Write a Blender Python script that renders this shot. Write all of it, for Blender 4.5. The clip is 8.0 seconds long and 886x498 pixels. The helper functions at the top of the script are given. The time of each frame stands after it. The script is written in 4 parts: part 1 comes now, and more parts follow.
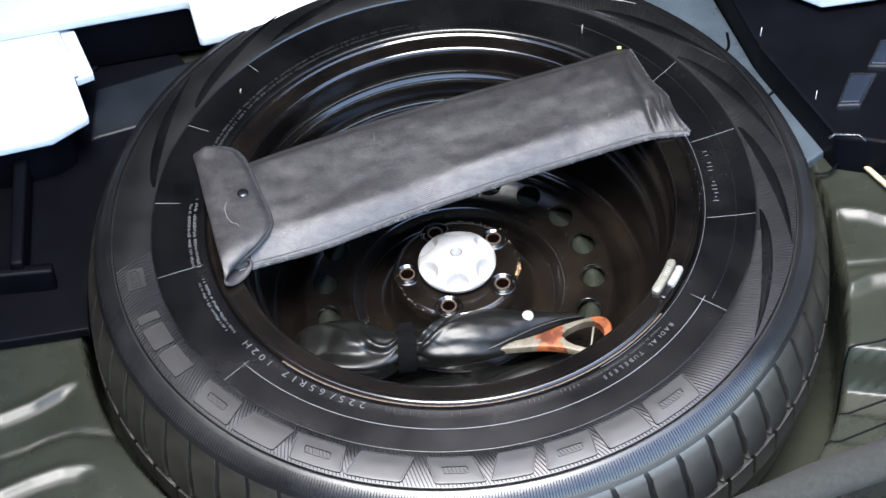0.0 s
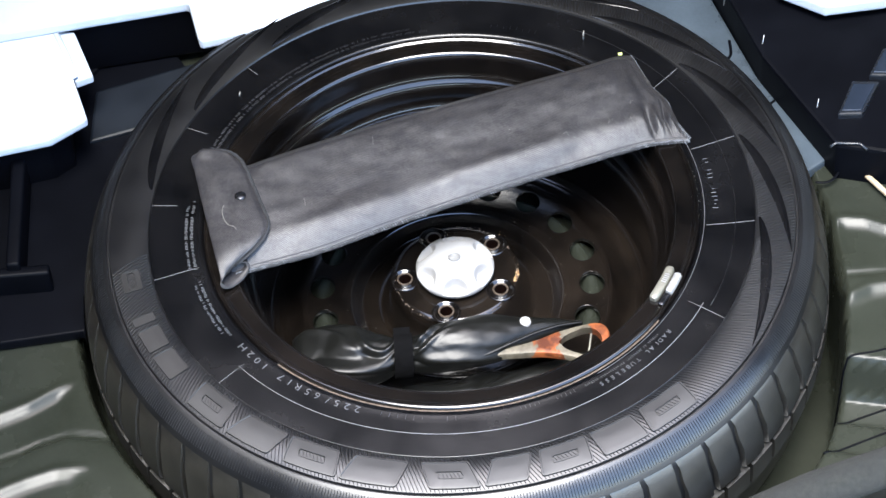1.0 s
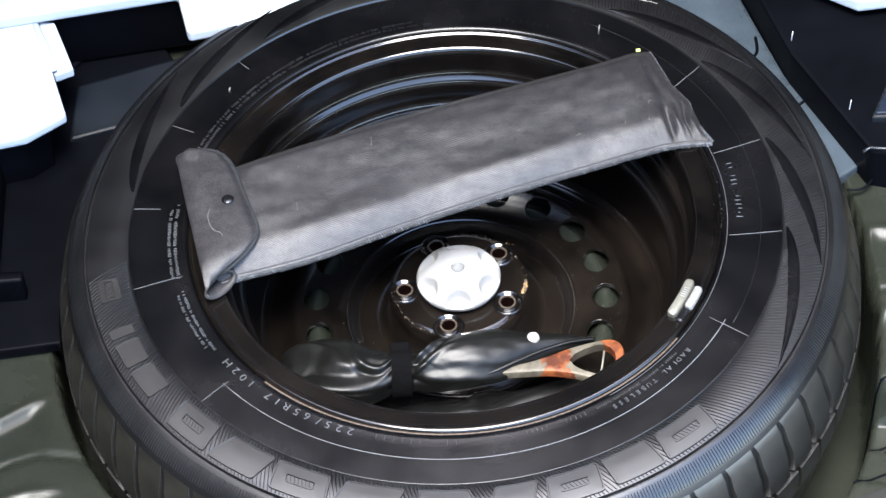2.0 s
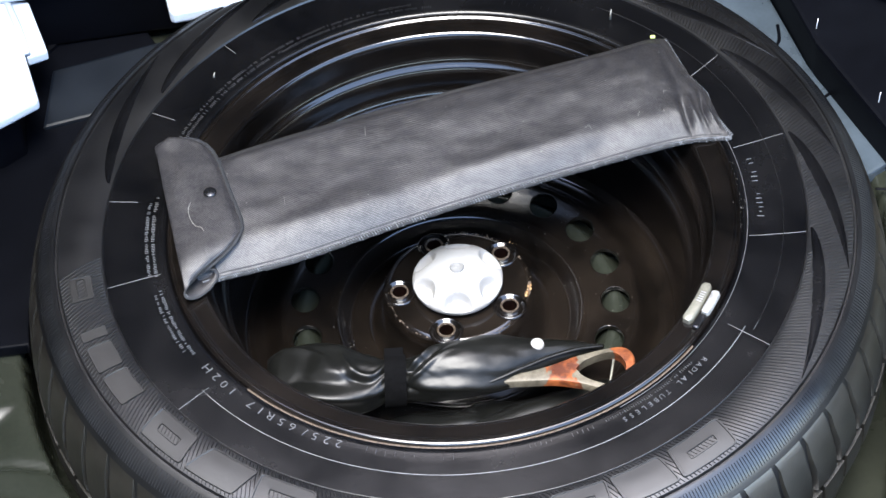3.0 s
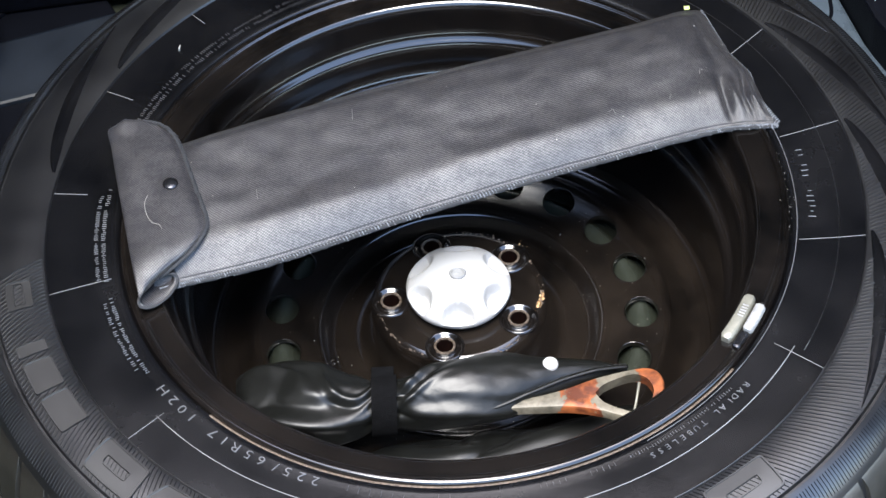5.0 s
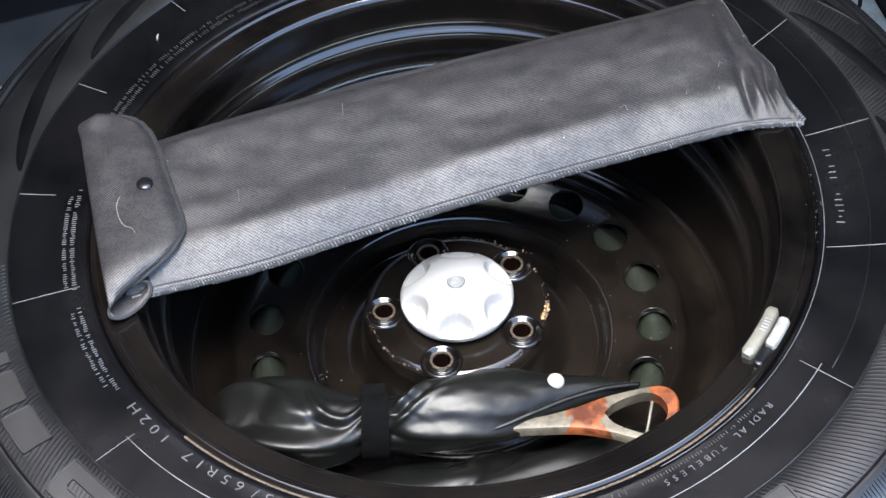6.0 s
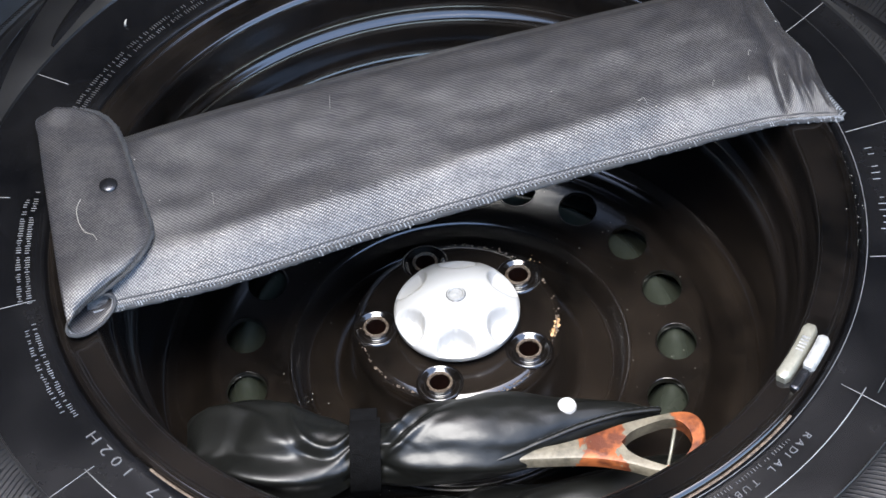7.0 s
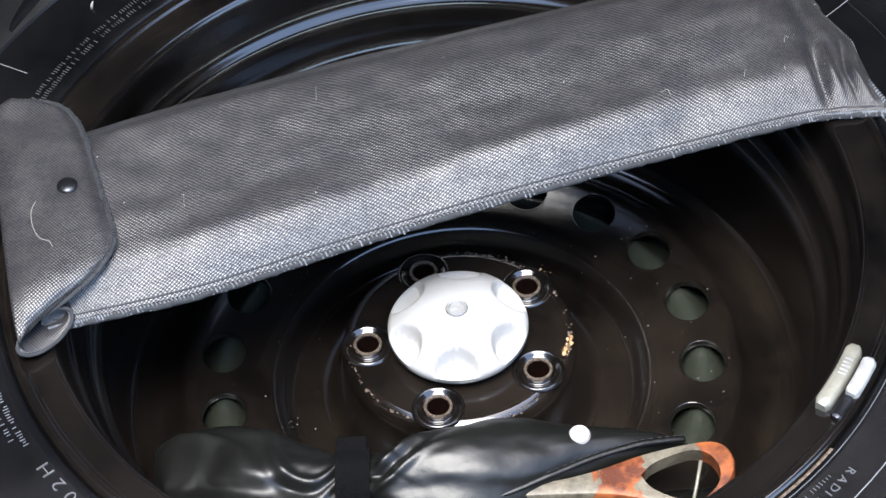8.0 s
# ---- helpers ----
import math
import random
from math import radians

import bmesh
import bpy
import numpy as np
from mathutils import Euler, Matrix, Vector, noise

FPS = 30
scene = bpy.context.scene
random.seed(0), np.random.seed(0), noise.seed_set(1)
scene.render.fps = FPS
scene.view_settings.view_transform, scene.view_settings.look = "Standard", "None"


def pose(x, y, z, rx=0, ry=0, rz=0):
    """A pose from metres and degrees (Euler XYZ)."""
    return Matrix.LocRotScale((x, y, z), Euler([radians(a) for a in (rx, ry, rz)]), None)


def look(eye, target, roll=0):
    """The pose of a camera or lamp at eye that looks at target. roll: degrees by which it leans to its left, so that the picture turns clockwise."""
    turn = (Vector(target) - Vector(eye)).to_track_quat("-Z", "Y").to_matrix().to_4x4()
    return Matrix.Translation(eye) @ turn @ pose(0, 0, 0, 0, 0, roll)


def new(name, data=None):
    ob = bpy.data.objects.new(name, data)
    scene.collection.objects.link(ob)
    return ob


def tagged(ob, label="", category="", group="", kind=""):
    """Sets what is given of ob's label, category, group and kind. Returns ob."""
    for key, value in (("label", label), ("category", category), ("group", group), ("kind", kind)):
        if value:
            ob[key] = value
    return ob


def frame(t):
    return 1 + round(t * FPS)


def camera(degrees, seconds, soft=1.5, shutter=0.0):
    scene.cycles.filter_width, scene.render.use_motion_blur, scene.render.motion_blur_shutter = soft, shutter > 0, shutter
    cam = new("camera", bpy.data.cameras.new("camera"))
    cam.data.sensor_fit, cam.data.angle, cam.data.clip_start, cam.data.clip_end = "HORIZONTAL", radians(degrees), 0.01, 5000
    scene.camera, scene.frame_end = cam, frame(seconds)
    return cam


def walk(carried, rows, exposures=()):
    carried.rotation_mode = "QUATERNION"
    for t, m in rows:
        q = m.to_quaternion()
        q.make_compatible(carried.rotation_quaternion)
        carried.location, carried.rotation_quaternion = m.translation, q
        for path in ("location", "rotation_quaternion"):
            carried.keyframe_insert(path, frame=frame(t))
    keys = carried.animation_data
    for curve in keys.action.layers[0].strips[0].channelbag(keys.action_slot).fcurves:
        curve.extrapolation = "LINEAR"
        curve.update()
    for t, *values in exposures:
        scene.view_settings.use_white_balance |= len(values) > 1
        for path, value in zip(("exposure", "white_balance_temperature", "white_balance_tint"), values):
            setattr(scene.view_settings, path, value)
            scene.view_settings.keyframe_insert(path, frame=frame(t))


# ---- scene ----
cam = camera(18.0, 8.0)
walk(cam, [
    (0, pose(-0.0118, -1.7915, 2.1576, 40.265, 3.375, -3.947)),
    (0.5, pose(-0.0019, -1.7932, 2.1503, 40.435, 3.302, -3.555)),
    (1, pose(0.0020, -1.7938, 2.1399, 40.654, 3.227, -3.356)),
    (1.5, pose(0.0166, -1.7342, 2.0743, 40.655, 3.344, -3.021)),
    (3, pose(0.0180, -1.5493, 1.8616, 40.778, 2.883, -2.280)),
    (3.5, pose(0.0139, -1.4906, 1.7948, 40.785, 2.741, -2.217)),
    (4, pose(0.0200, -1.4349, 1.7292, 40.806, 2.785, -1.986)),
    (4.5, pose(0.0230, -1.3786, 1.6690, 40.708, 2.826, -1.891)),
    (6, pose(0.0318, -1.2225, 1.5004, 40.654, 2.787, -1.415)),
    (6.5, pose(0.0317, -1.1559, 1.4304, 40.584, 2.830, -1.431)),
    (7, pose(0.0326, -1.0921, 1.3588, 40.617, 2.854, -1.312)),
    (7.5, pose(0.0396, -1.0328, 1.2890, 40.703, 3.126, -1.109)),
    (8, pose(0.0446, -0.9724, 1.2262, 40.631, 3.187, -0.806)),
], exposures=[(0.0, 3.38, 6680, 10), (8.0, 3.3, 6700, 10)])

# ---- light: open sky behind the raised tailgate ----
world = bpy.data.worlds.new("sky")
scene.world = world
world.use_nodes = True
wn = world.node_tree.nodes
sky = wn.new("ShaderNodeTexSky")
sky.sky_type = "NISHITA"
sky.sun_disc = False
sky.sun_elevation = radians(75)
sky.sun_rotation = radians(11)
wn["Background"].inputs["Strength"].default_value = 0.15
world.node_tree.links.new(sky.outputs[0], wn["Background"].inputs["Color"])
sun = new("sun", bpy.data.lights.new("sun", "SUN"))
sun.data.energy = 1.2
sun.data.angle = radians(30)
sun.data.color = (1.0, 0.985, 0.95)
sun.matrix_world = look((-0.06, -0.36, 1.20), (0, 0, 0))


# ---- materials ----
def mat(name, base, rough=0.5, metal=0.0, vary=0.25, scale=12.0, fine=180.0, bump=0.15, second=None,
        coat=0.0, rough_vary=0.12, spec=0.5, depth=0.001):
    """Base colour broken up by broad stains and a fine grain, with grain in the relief and the gloss."""
    m = bpy.data.materials.new(name)
    m.use_nodes = True
    n, l = m.node_tree.nodes, m.node_tree.links
    b = n["Principled BSDF"]
    co = n.new("ShaderNodeTexCoord")
    big = n.new("ShaderNodeTexNoise")
    big.inputs["Scale"].default_value = scale
    big.inputs["Detail"].default_value = 6
    big.inputs["Roughness"].default_value = 0.62
    small = n.new("ShaderNodeTexNoise")
    small.inputs["Scale"].default_value = fine
    small.inputs["Detail"].default_value = 4
    for t in (big, small):
        l.new(co.outputs["Object"], t.inputs["Vector"])
    ramp = n.new("ShaderNodeValToRGB")
    e = ramp.color_ramp.elements
    e[0].position, e[1].position = 0.3, 0.72
    lo = [c * (1 - vary) for c in base]
    hi = second or [min(1, c * (1 + vary)) for c in base]
    e[0].color, e[1].color = (*lo, 1), (*hi, 1)
    add = n.new("ShaderNodeMath")
    add.operation = "MULTIPLY_ADD"
    add.inputs[1].default_value = 0.3
    l.new(small.outputs["Fac"], add.inputs[0])
    sub = n.new("ShaderNodeMath")
    sub.operation = "SUBTRACT"
    sub.inputs[1].default_value = 0.15
    l.new(big.outputs["Fac"], sub.inputs[0])
    l.new(sub.outputs[0], add.inputs[2])
    l.new(add.outputs[0], ramp.inputs["Fac"])
    l.new(ramp.outputs["Color"], b.inputs["Base Color"])
    rr = n.new("ShaderNodeMapRange")
    rr.inputs["To Min"].default_value = max(0.03, rough - rough_vary)
    rr.inputs["To Max"].default_value = min(1.0, rough + rough_vary)
    l.new(big.outputs["Fac"], rr.inputs["Value"])
    l.new(rr.outputs["Result"], b.inputs["Roughness"])
    b.inputs["Metallic"].default_value = metal
    b.inputs["Specular IOR Level"].default_value = spec
    b.inputs["Coat Weight"].default_value = coat
    b.inputs["Coat Roughness"].default_value = 0.12
    if bump:
        bp = n.new("ShaderNodeBump")
        bp.inputs["Strength"].default_value = bump
        bp.inputs["Distance"].default_value = depth
        l.new(small.outputs["Fac"], bp.inputs["Height"])
        l.new(bp.outputs["Normal"], b.inputs["Normal"])
    return m


def math_node(m, op, a, b=None):
    n = m.node_tree.nodes.new("ShaderNodeMath")
    n.operation = op
    for i, v in enumerate((a, b)):
        if v is None:
            continue
        if isinstance(v, (int, float)):
            n.inputs[i].default_value = v
        else:
            m.node_tree.links.new(v, n.inputs[i])
    return n.outputs[0]


RUBBER = mat("sidewall_rubber", (0.0019, 0.0021, 0.0027), 0.24, spec=0.36, rough_vary=0.16, vary=0.35, scale=13, fine=320, bump=0.05, second=(0.0042, 0.0042, 0.0048))
BAND = mat("matt_rubber", (0.0030, 0.0032, 0.0040), 0.34, spec=0.8, vary=0.35, scale=14, fine=420, bump=0.1, second=(0.0064, 0.0065, 0.0072))
TREAD = mat("tread_rubber", (0.0090, 0.0080, 0.0064), 0.38, spec=1.0, vary=0.4, scale=22, fine=260, bump=0.12, second=(0.021, 0.0192, 0.0155))
PANEL = mat("smooth_raised_rubber", (0.0040, 0.0041, 0.0044), 0.46, spec=0.7, vary=0.35, scale=30, fine=300, bump=0.08)
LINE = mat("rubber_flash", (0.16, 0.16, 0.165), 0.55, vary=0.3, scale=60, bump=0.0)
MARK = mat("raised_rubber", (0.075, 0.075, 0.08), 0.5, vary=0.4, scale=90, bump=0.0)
# Brown second tone puts warm reflections into the enamel; the disc copy gets more haze.
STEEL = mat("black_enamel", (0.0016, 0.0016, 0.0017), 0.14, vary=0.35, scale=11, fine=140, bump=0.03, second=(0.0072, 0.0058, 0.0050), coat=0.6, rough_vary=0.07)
HAZED = mat("brown_hazed_enamel", (0.0022, 0.0020, 0.0019), 0.15, vary=0.4, scale=14, fine=420, bump=0.04, second=(0.0110, 0.0082, 0.0062), coat=0.6, rough_vary=0.08)
RUST = mat("rusty_steel", (0.012, 0.007, 0.005), 0.40, metal=0.3, vary=0.6, scale=900, fine=2400, bump=0.6, second=(0.17, 0.125, 0.09))
RUST_FLAKE = mat("orange_rust", (0.34, 0.14, 0.035), 0.85, vary=0.45, scale=300, fine=900, bump=0.5, second=(0.55, 0.38, 0.2))
WHITE = mat("white_plastic", (0.27, 0.267, 0.26), 0.34, vary=0.04, scale=25, fine=300, bump=0.03)
CHROME = mat("dull_zinc", (0.52, 0.53, 0.54), 0.34, metal=0.85, vary=0.2, scale=80, bump=0.1)
DARKMETAL = mat("dark_metal", (0.03, 0.031, 0.035), 0.26, metal=0.8, vary=0.3, scale=60, bump=0.1)
VINYL = mat("black_vinyl", (0.0038, 0.0040, 0.0035), 0.38, spec=0.34, vary=0.25, scale=24, fine=130, bump=0.22, rough_vary=0.07, depth=0.0012)
VELCRO = mat("hook_and_loop_strap", (0.0022, 0.0022, 0.0024), 0.9, spec=0.06, vary=0.5, scale=240, fine=1400, bump=0.8)
COATED = mat("chipped_white_coating", (0.19, 0.19, 0.185), 0.45, vary=0.3, scale=160, fine=600, bump=0.25)
LEAD = mat("lead", (0.165, 0.160, 0.130), 0.42, metal=0.35, vary=0.22, scale=110, fine=500, bump=0.25)
PAINT = mat("olive_body_paint", (0.0155, 0.0182, 0.0135), 0.27, vary=0.2, scale=7, fine=220, bump=0.04, second=(0.0225, 0.0252, 0.0190), spec=0.22)
BLACKPLASTIC = mat("black_moulded_plastic", (0.0013, 0.0016, 0.0028), 0.5, vary=0.3, scale=15, fine=650, bump=0.16, spec=0.06)
GLOSSPLASTIC = mat("glossy_black_plastic", (0.010, 0.012, 0.016), 0.28, vary=0.3, scale=15, fine=400, bump=0.08)
BLUEPAINT = mat("grey_blue_paint", (0.040, 0.053, 0.066), 0.3, vary=0.3, scale=16, fine=260, bump=0.05)
BLUEPLASTIC = mat("grey_blue_sheet", (0.0032, 0.0054, 0.0092), 0.42, vary=0.3, scale=10, fine=300, bump=0.06)
FOAM = mat("white_foam", (0.42, 0.465, 0.52), 0.7, vary=0.05, scale=18, fine=420, bump=0.15)
CARPET = mat("grey_carpet", (0.017, 0.018, 0.015), 0.95, vary=0.45, scale=210, fine=1500, bump=1.0, depth=0.002)
TRIMTAN = mat("tan_edge", (0.33, 0.26, 0.17), 0.7, vary=0.3, scale=60, bump=0.2)
BOUNCEGROUND = mat("pale_bounce_ground", (0.34, 0.33, 0.31), 0.9, vary=0.3, scale=3, fine=90, bump=0.5)
CELLPLASTIC = mat("blue_black_plastic", (0.009, 0.014, 0.024), 0.35, vary=0.3, scale=15, fine=400, bump=0.08)
SHADEWALL = mat("dark_shade_wall", (0.05, 0.05, 0.052), 0.9, vary=0.3, scale=3, fine=60, bump=0.4)
FLECK = mat("yellow_green_paper", (0.42, 0.50, 0.16), 0.8, vary=0.2, scale=200, bump=0.0)
LINT = mat("pale_thread", (0.20, 0.195, 0.175), 0.9, vary=0.2, scale=200, bump=0.0)


def fabric():
    """Grey-blue twill with a visible diamond weave, rubbed and dusty."""
    m = bpy.data.materials.new("grey_blue_twill")
    m.use_nodes = True
    n, l = m.node_tree.nodes, m.node_tree.links
    b = n["Principled BSDF"]
    co = n.new("ShaderNodeTexCoord")
    s = n.new("ShaderNodeSeparateXYZ")
    l.new(co.outputs["UV"], s.inputs[0])
    slack = n.new("ShaderNodeTexNoise")
    slack.inputs["Scale"].default_value = 210
    slack.inputs["Detail"].default_value = 2
    l.new(co.outputs["Object"], slack.inputs["Vector"])
    drift = n.new("ShaderNodeSeparateColor")
    l.new(slack.outputs["Color"], drift.inputs[0])

    def thread(axis, wander):
        return math_node(m, "SINE", math_node(m, "ADD", math_node(m, "MULTIPLY", s.outputs[axis], 3050.0), math_node(m, "MULTIPLY", wander, 4.2)))

    w = math_node(m, "MULTIPLY", thread(0, drift.outputs[0]), thread(1, drift.outputs[1]))
    w01 = math_node(m, "MULTIPLY_ADD", w, 0.5)
    w01.node.inputs[2].default_value = 0.5
    big = n.new("ShaderNodeTexNoise")
    big.inputs["Scale"].default_value = 95
    big.inputs["Detail"].default_value = 7
    streak = n.new("ShaderNodeTexNoise")
    streak.inputs["Scale"].default_value = 16
    streak.inputs["Detail"].default_value = 5
    mp = n.new("ShaderNodeMapping")
    mp.inputs["Rotation"].default_value = (0, 0, radians(-17))
    mp.inputs["Scale"].default_value = (3.0, 9, 4)
    l.new(co.outputs["Object"], mp.inputs[0])
    l.new(mp.outputs[0], streak.inputs["Vector"])
    l.new(co.outputs["Object"], big.inputs["Vector"])
    ramp = n.new("ShaderNodeValToRGB")
    e = ramp.color_ramp.elements
    e[0].color, e[1].color = (0.0078, 0.0079, 0.0091, 1), (0.0275, 0.0262, 0.0268, 1)
    e[0].position, e[1].position = 0.2, 1.0
    l.new(w01, ramp.inputs["Fac"])
    tint = n.new("ShaderNodeValToRGB")
    te = tint.color_ramp.elements
    te[0].color, te[1].color = (0.58, 0.60, 0.70, 1), (1.14, 1.08, 1.04, 1)
    te[0].position, te[1].position = 0.30, 0.70
    yarn = n.new("ShaderNodeTexNoise")
    yarn.inputs["Scale"].default_value = 520
    yarn.inputs["Detail"].default_value = 3
    l.new(co.outputs["Object"], yarn.inputs["Vector"])
    wear = math_node(m, "ADD", math_node(m, "ADD", math_node(m, "MULTIPLY", big.outputs["Fac"], 1.2), math_node(m, "MULTIPLY", streak.outputs["Fac"], 0.8)), math_node(m, "MULTIPLY", math_node(m, "SUBTRACT", yarn.outputs["Fac"], 0.5), 1.7))
    avg = math_node(m, "MULTIPLY", wear, 0.5)
    l.new(avg, tint.inputs["Fac"])
    mix = n.new("ShaderNodeMix")
    mix.data_type, mix.blend_type = "RGBA", "MULTIPLY"
    mix.inputs["Factor"].default_value = 1.0
    l.new(ramp.outputs["Color"], mix.inputs["A"])
    l.new(tint.outputs["Color"], mix.inputs["B"])
    l.new(mix.outputs["Result"], b.inputs["Base Color"])
    b.inputs["Roughness"].default_value = 0.36
    b.inputs["Sheen Weight"].default_value = 0.02
    b.inputs["Specular IOR Level"].default_value = 1.0
    b.inputs["IOR"].default_value = 1.6
    gl = n.new("ShaderNodeMapRange")
    gl.inputs["To Min"].default_value, gl.inputs["To Max"].default_value = 0.52, 0.30
    l.new(w01, gl.inputs["Value"])
    l.new(gl.outputs["Result"], b.inputs["Roughness"])
    dull = n.new("ShaderNodeMapRange")
    dull.inputs["From Min"].default_value, dull.inputs["From Max"].default_value = 0.38, 0.62
    dull.inputs["To Min"].default_value, dull.inputs["To Max"].default_value = 0.62, 0.88
    l.new(avg, dull.inputs["Value"])
    knot = math_node(m, "MULTIPLY_ADD", w01, 0.6)
    knot.node.inputs[2].default_value = 0.28
    l.new(math_node(m, "MULTIPLY", dull.outputs["Result"], knot), b.inputs["Specular IOR Level"])
    bp = n.new("ShaderNodeBump")
    bp.inputs["Strength"].default_value = 0.45
    bp.inputs["Distance"].default_value = 0.0005
    l.new(w01, bp.inputs["Height"])
    l.new(bp.outputs["Normal"], b.inputs["Normal"])
    return m


# Rust inside the bolt holes, coloured near black to include their shade.
HOLE = mat("shaded_rust", (0.0050, 0.0016, 0.0010), 0.8, vary=0.4, scale=200, bump=0.2, spec=0.05)
DENIM = fabric()
THREAD = mat("overlock_thread", (0.12, 0.126, 0.137), 0.7, vary=0.5, scale=300, bump=0.0)
DARKTHREAD = mat("dark_thread", (0.012, 0.012, 0.014), 0.8, vary=0.3, scale=300, bump=0.0)
HEM = mat("twill_hem", (0.016, 0.0165, 0.0185), 0.85, vary=0.4, scale=500, fine=1500, bump=0.6)


def tool_paint():
    """Bare grey steel with orange paint left on two stretches, flaking at its edges."""
    m = mat("worn_tool_steel", (0.115, 0.102, 0.076), 0.5, metal=0.2, vary=0.55, scale=90, fine=500, bump=0.3)
    n, l = m.node_tree.nodes, m.node_tree.links
    b = n["Principled BSDF"]
    co = n.new("ShaderNodeTexCoord")
    s = n.new("ShaderNodeSeparateXYZ")
    nz = n.new("ShaderNodeTexNoise")
    nz.inputs["Scale"].default_value = 120
    nz.inputs["Detail"].default_value = 6
    l.new(co.outputs["Object"], s.inputs[0])
    l.new(co.outputs["Object"], nz.inputs["Vector"])
    wob = math_node(m, "MULTIPLY", math_node(m, "SUBTRACT", nz.outputs["Fac"], 0.5), 0.034)
    x = math_node(m, "ADD", s.outputs[0], wob)
    first = math_node(m, "LESS_THAN", math_node(m, "ABSOLUTE", math_node(m, "SUBTRACT", x, 0.0815)), 0.0125)
    far = math_node(m, "GREATER_THAN", x, 0.1235)
    keep = math_node(m, "MAXIMUM", first, far)
    mix = n.new("ShaderNodeMix")
    mix.data_type = "RGBA"
    old = b.inputs["Base Color"].links[0].from_socket
    l.new(keep, mix.inputs["Factor"])
    l.new(old, mix.inputs["A"])
    rp = n.new("ShaderNodeValToRGB")
    rp.color_ramp.elements[0].color, rp.color_ramp.elements[1].color = (0.075, 0.019, 0.008, 1), (0.27, 0.078, 0.024, 1)
    rp.color_ramp.elements[0].position, rp.color_ramp.elements[1].position = 0.38, 0.60
    l.new(nz.outputs["Fac"], rp.inputs["Fac"])
    l.new(rp.outputs["Color"], mix.inputs["B"])
    l.new(mix.outputs["Result"], b.inputs["Base Color"])
    return m


TOOL = tool_paint()


# ---- building helpers ----
def mesh_of(name, verts, faces, material, smooth=True, sharp=None, uvs=None):
    me = bpy.data.meshes.new(name)
    me.from_pydata([tuple(v) for v in verts], [], faces)
    bm = bmesh.new()
    bm.from_mesh(me)
    bmesh.ops.recalc_face_normals(bm, faces=bm.faces)
    for f in bm.faces:
        f.smooth = smooth
    bm.to_mesh(me)
    bm.free()
    if sharp:
        me.set_sharp_from_angle(angle=radians(sharp))
    if uvs:
        lay = me.uv_layers.new(name="cloth")
        for lp in me.loops:
            lay.data[lp.index].uv = uvs[lp.vertex_index]
    me.materials.append(material)
    return me


def part(name, data, material=None, parent=None, label=""):
    """Links a bmesh or a mesh as one object under a thing or a part."""
    if isinstance(data, bmesh.types.BMesh):
        me = bpy.data.meshes.new(name)
        data.to_mesh(me)
        data.free()
        data = me
    if material and not data.materials:
        data.materials.append(material)
    ob = new(name, data)
    ob.parent = parent
    return tagged(ob, label=label)


def thing(name, label, category, group="", kind="", at=(0, 0, 0)):
    ob = new(name)
    ob.location = at
    return tagged(ob, label, category, group, kind)


def revolve(name, profile, material, segs=160, a0=0.0, a1=360.0, closed=False, sharp=None):
    """Turns a profile of (radius, height) round the upright axis."""
    full = abs(a1 - a0) >= 359.9
    n = segs if full else segs + 1
    verts, faces, k = [], [], len(profile)
    for i in range(n):
        a = radians(a0 + (a1 - a0) * i / segs)
        c, s = math.cos(a), math.sin(a)
        verts += [(r * c, r * s, z) for r, z in profile]
    for i in range(segs):
        j = (i + 1) % n
        for q in range(k if closed else k - 1):
            w = (q + 1) % k
            faces.append((i * k + q, j * k + q, j * k + w, i * k + w))
    return mesh_of(name, verts, faces, material, sharp=sharp)


def smooth_profile(pts, steps=5):
    """A Catmull-Rom run through profile points."""
    out = []
    for i in range(len(pts) - 1):
        p0, p1, p2, p3 = (np.array(pts[max(0, min(len(pts) - 1, i + d))], float) for d in (-1, 0, 1, 2))
        for k in range(steps):
            t = k / steps
            out.append(tuple(0.5 * (2 * p1 + (p2 - p0) * t + (2 * p0 - 5 * p1 + 4 * p2 - p3) * t * t + (3 * p1 - p0 - 3 * p2 + p3) * t ** 3)))
    return out + [tuple(pts[-1])]


def tube(name, pts, radius, material, sides=8, flat=1.0, close=False):
    """A round rod along points; radius may be a number or a list."""
    pts = [Vector(p) for p in pts]
    n = len(pts)
    verts, faces = [], []
    for i, p in enumerate(pts):
        d = (pts[(i + 1) % n] - pts[i - 1]) if close else (pts[min(i + 1, n - 1)] - pts[max(i - 1, 0)])
        d = d.normalized() if d.length > 1e-9 else Vector((1, 0, 0))
        side = d.cross(Vector((0, 0, 1)))
        side = side.normalized() if side.length > 1e-6 else Vector((1, 0, 0))
        up = side.cross(d)
        r = radius[i] if isinstance(radius, (list, tuple)) else radius
        for k in range(sides):
            a = 2 * math.pi * k / sides
            verts.append(p + side * (r * math.cos(a)) + up * (r * flat * math.sin(a)))
    m = n if close else n - 1
    for i in range(m):
        j = (i + 1) % n
        for k in range(sides):
            w = (k + 1) % sides
            faces.append((i * sides + k, i * sides + w, j * sides + w, j * sides + k))
    if not close:
        faces += [tuple(range(sides))[::-1], tuple((n - 1) * sides + k for k in range(sides))]
    return mesh_of(name, verts, faces, material)


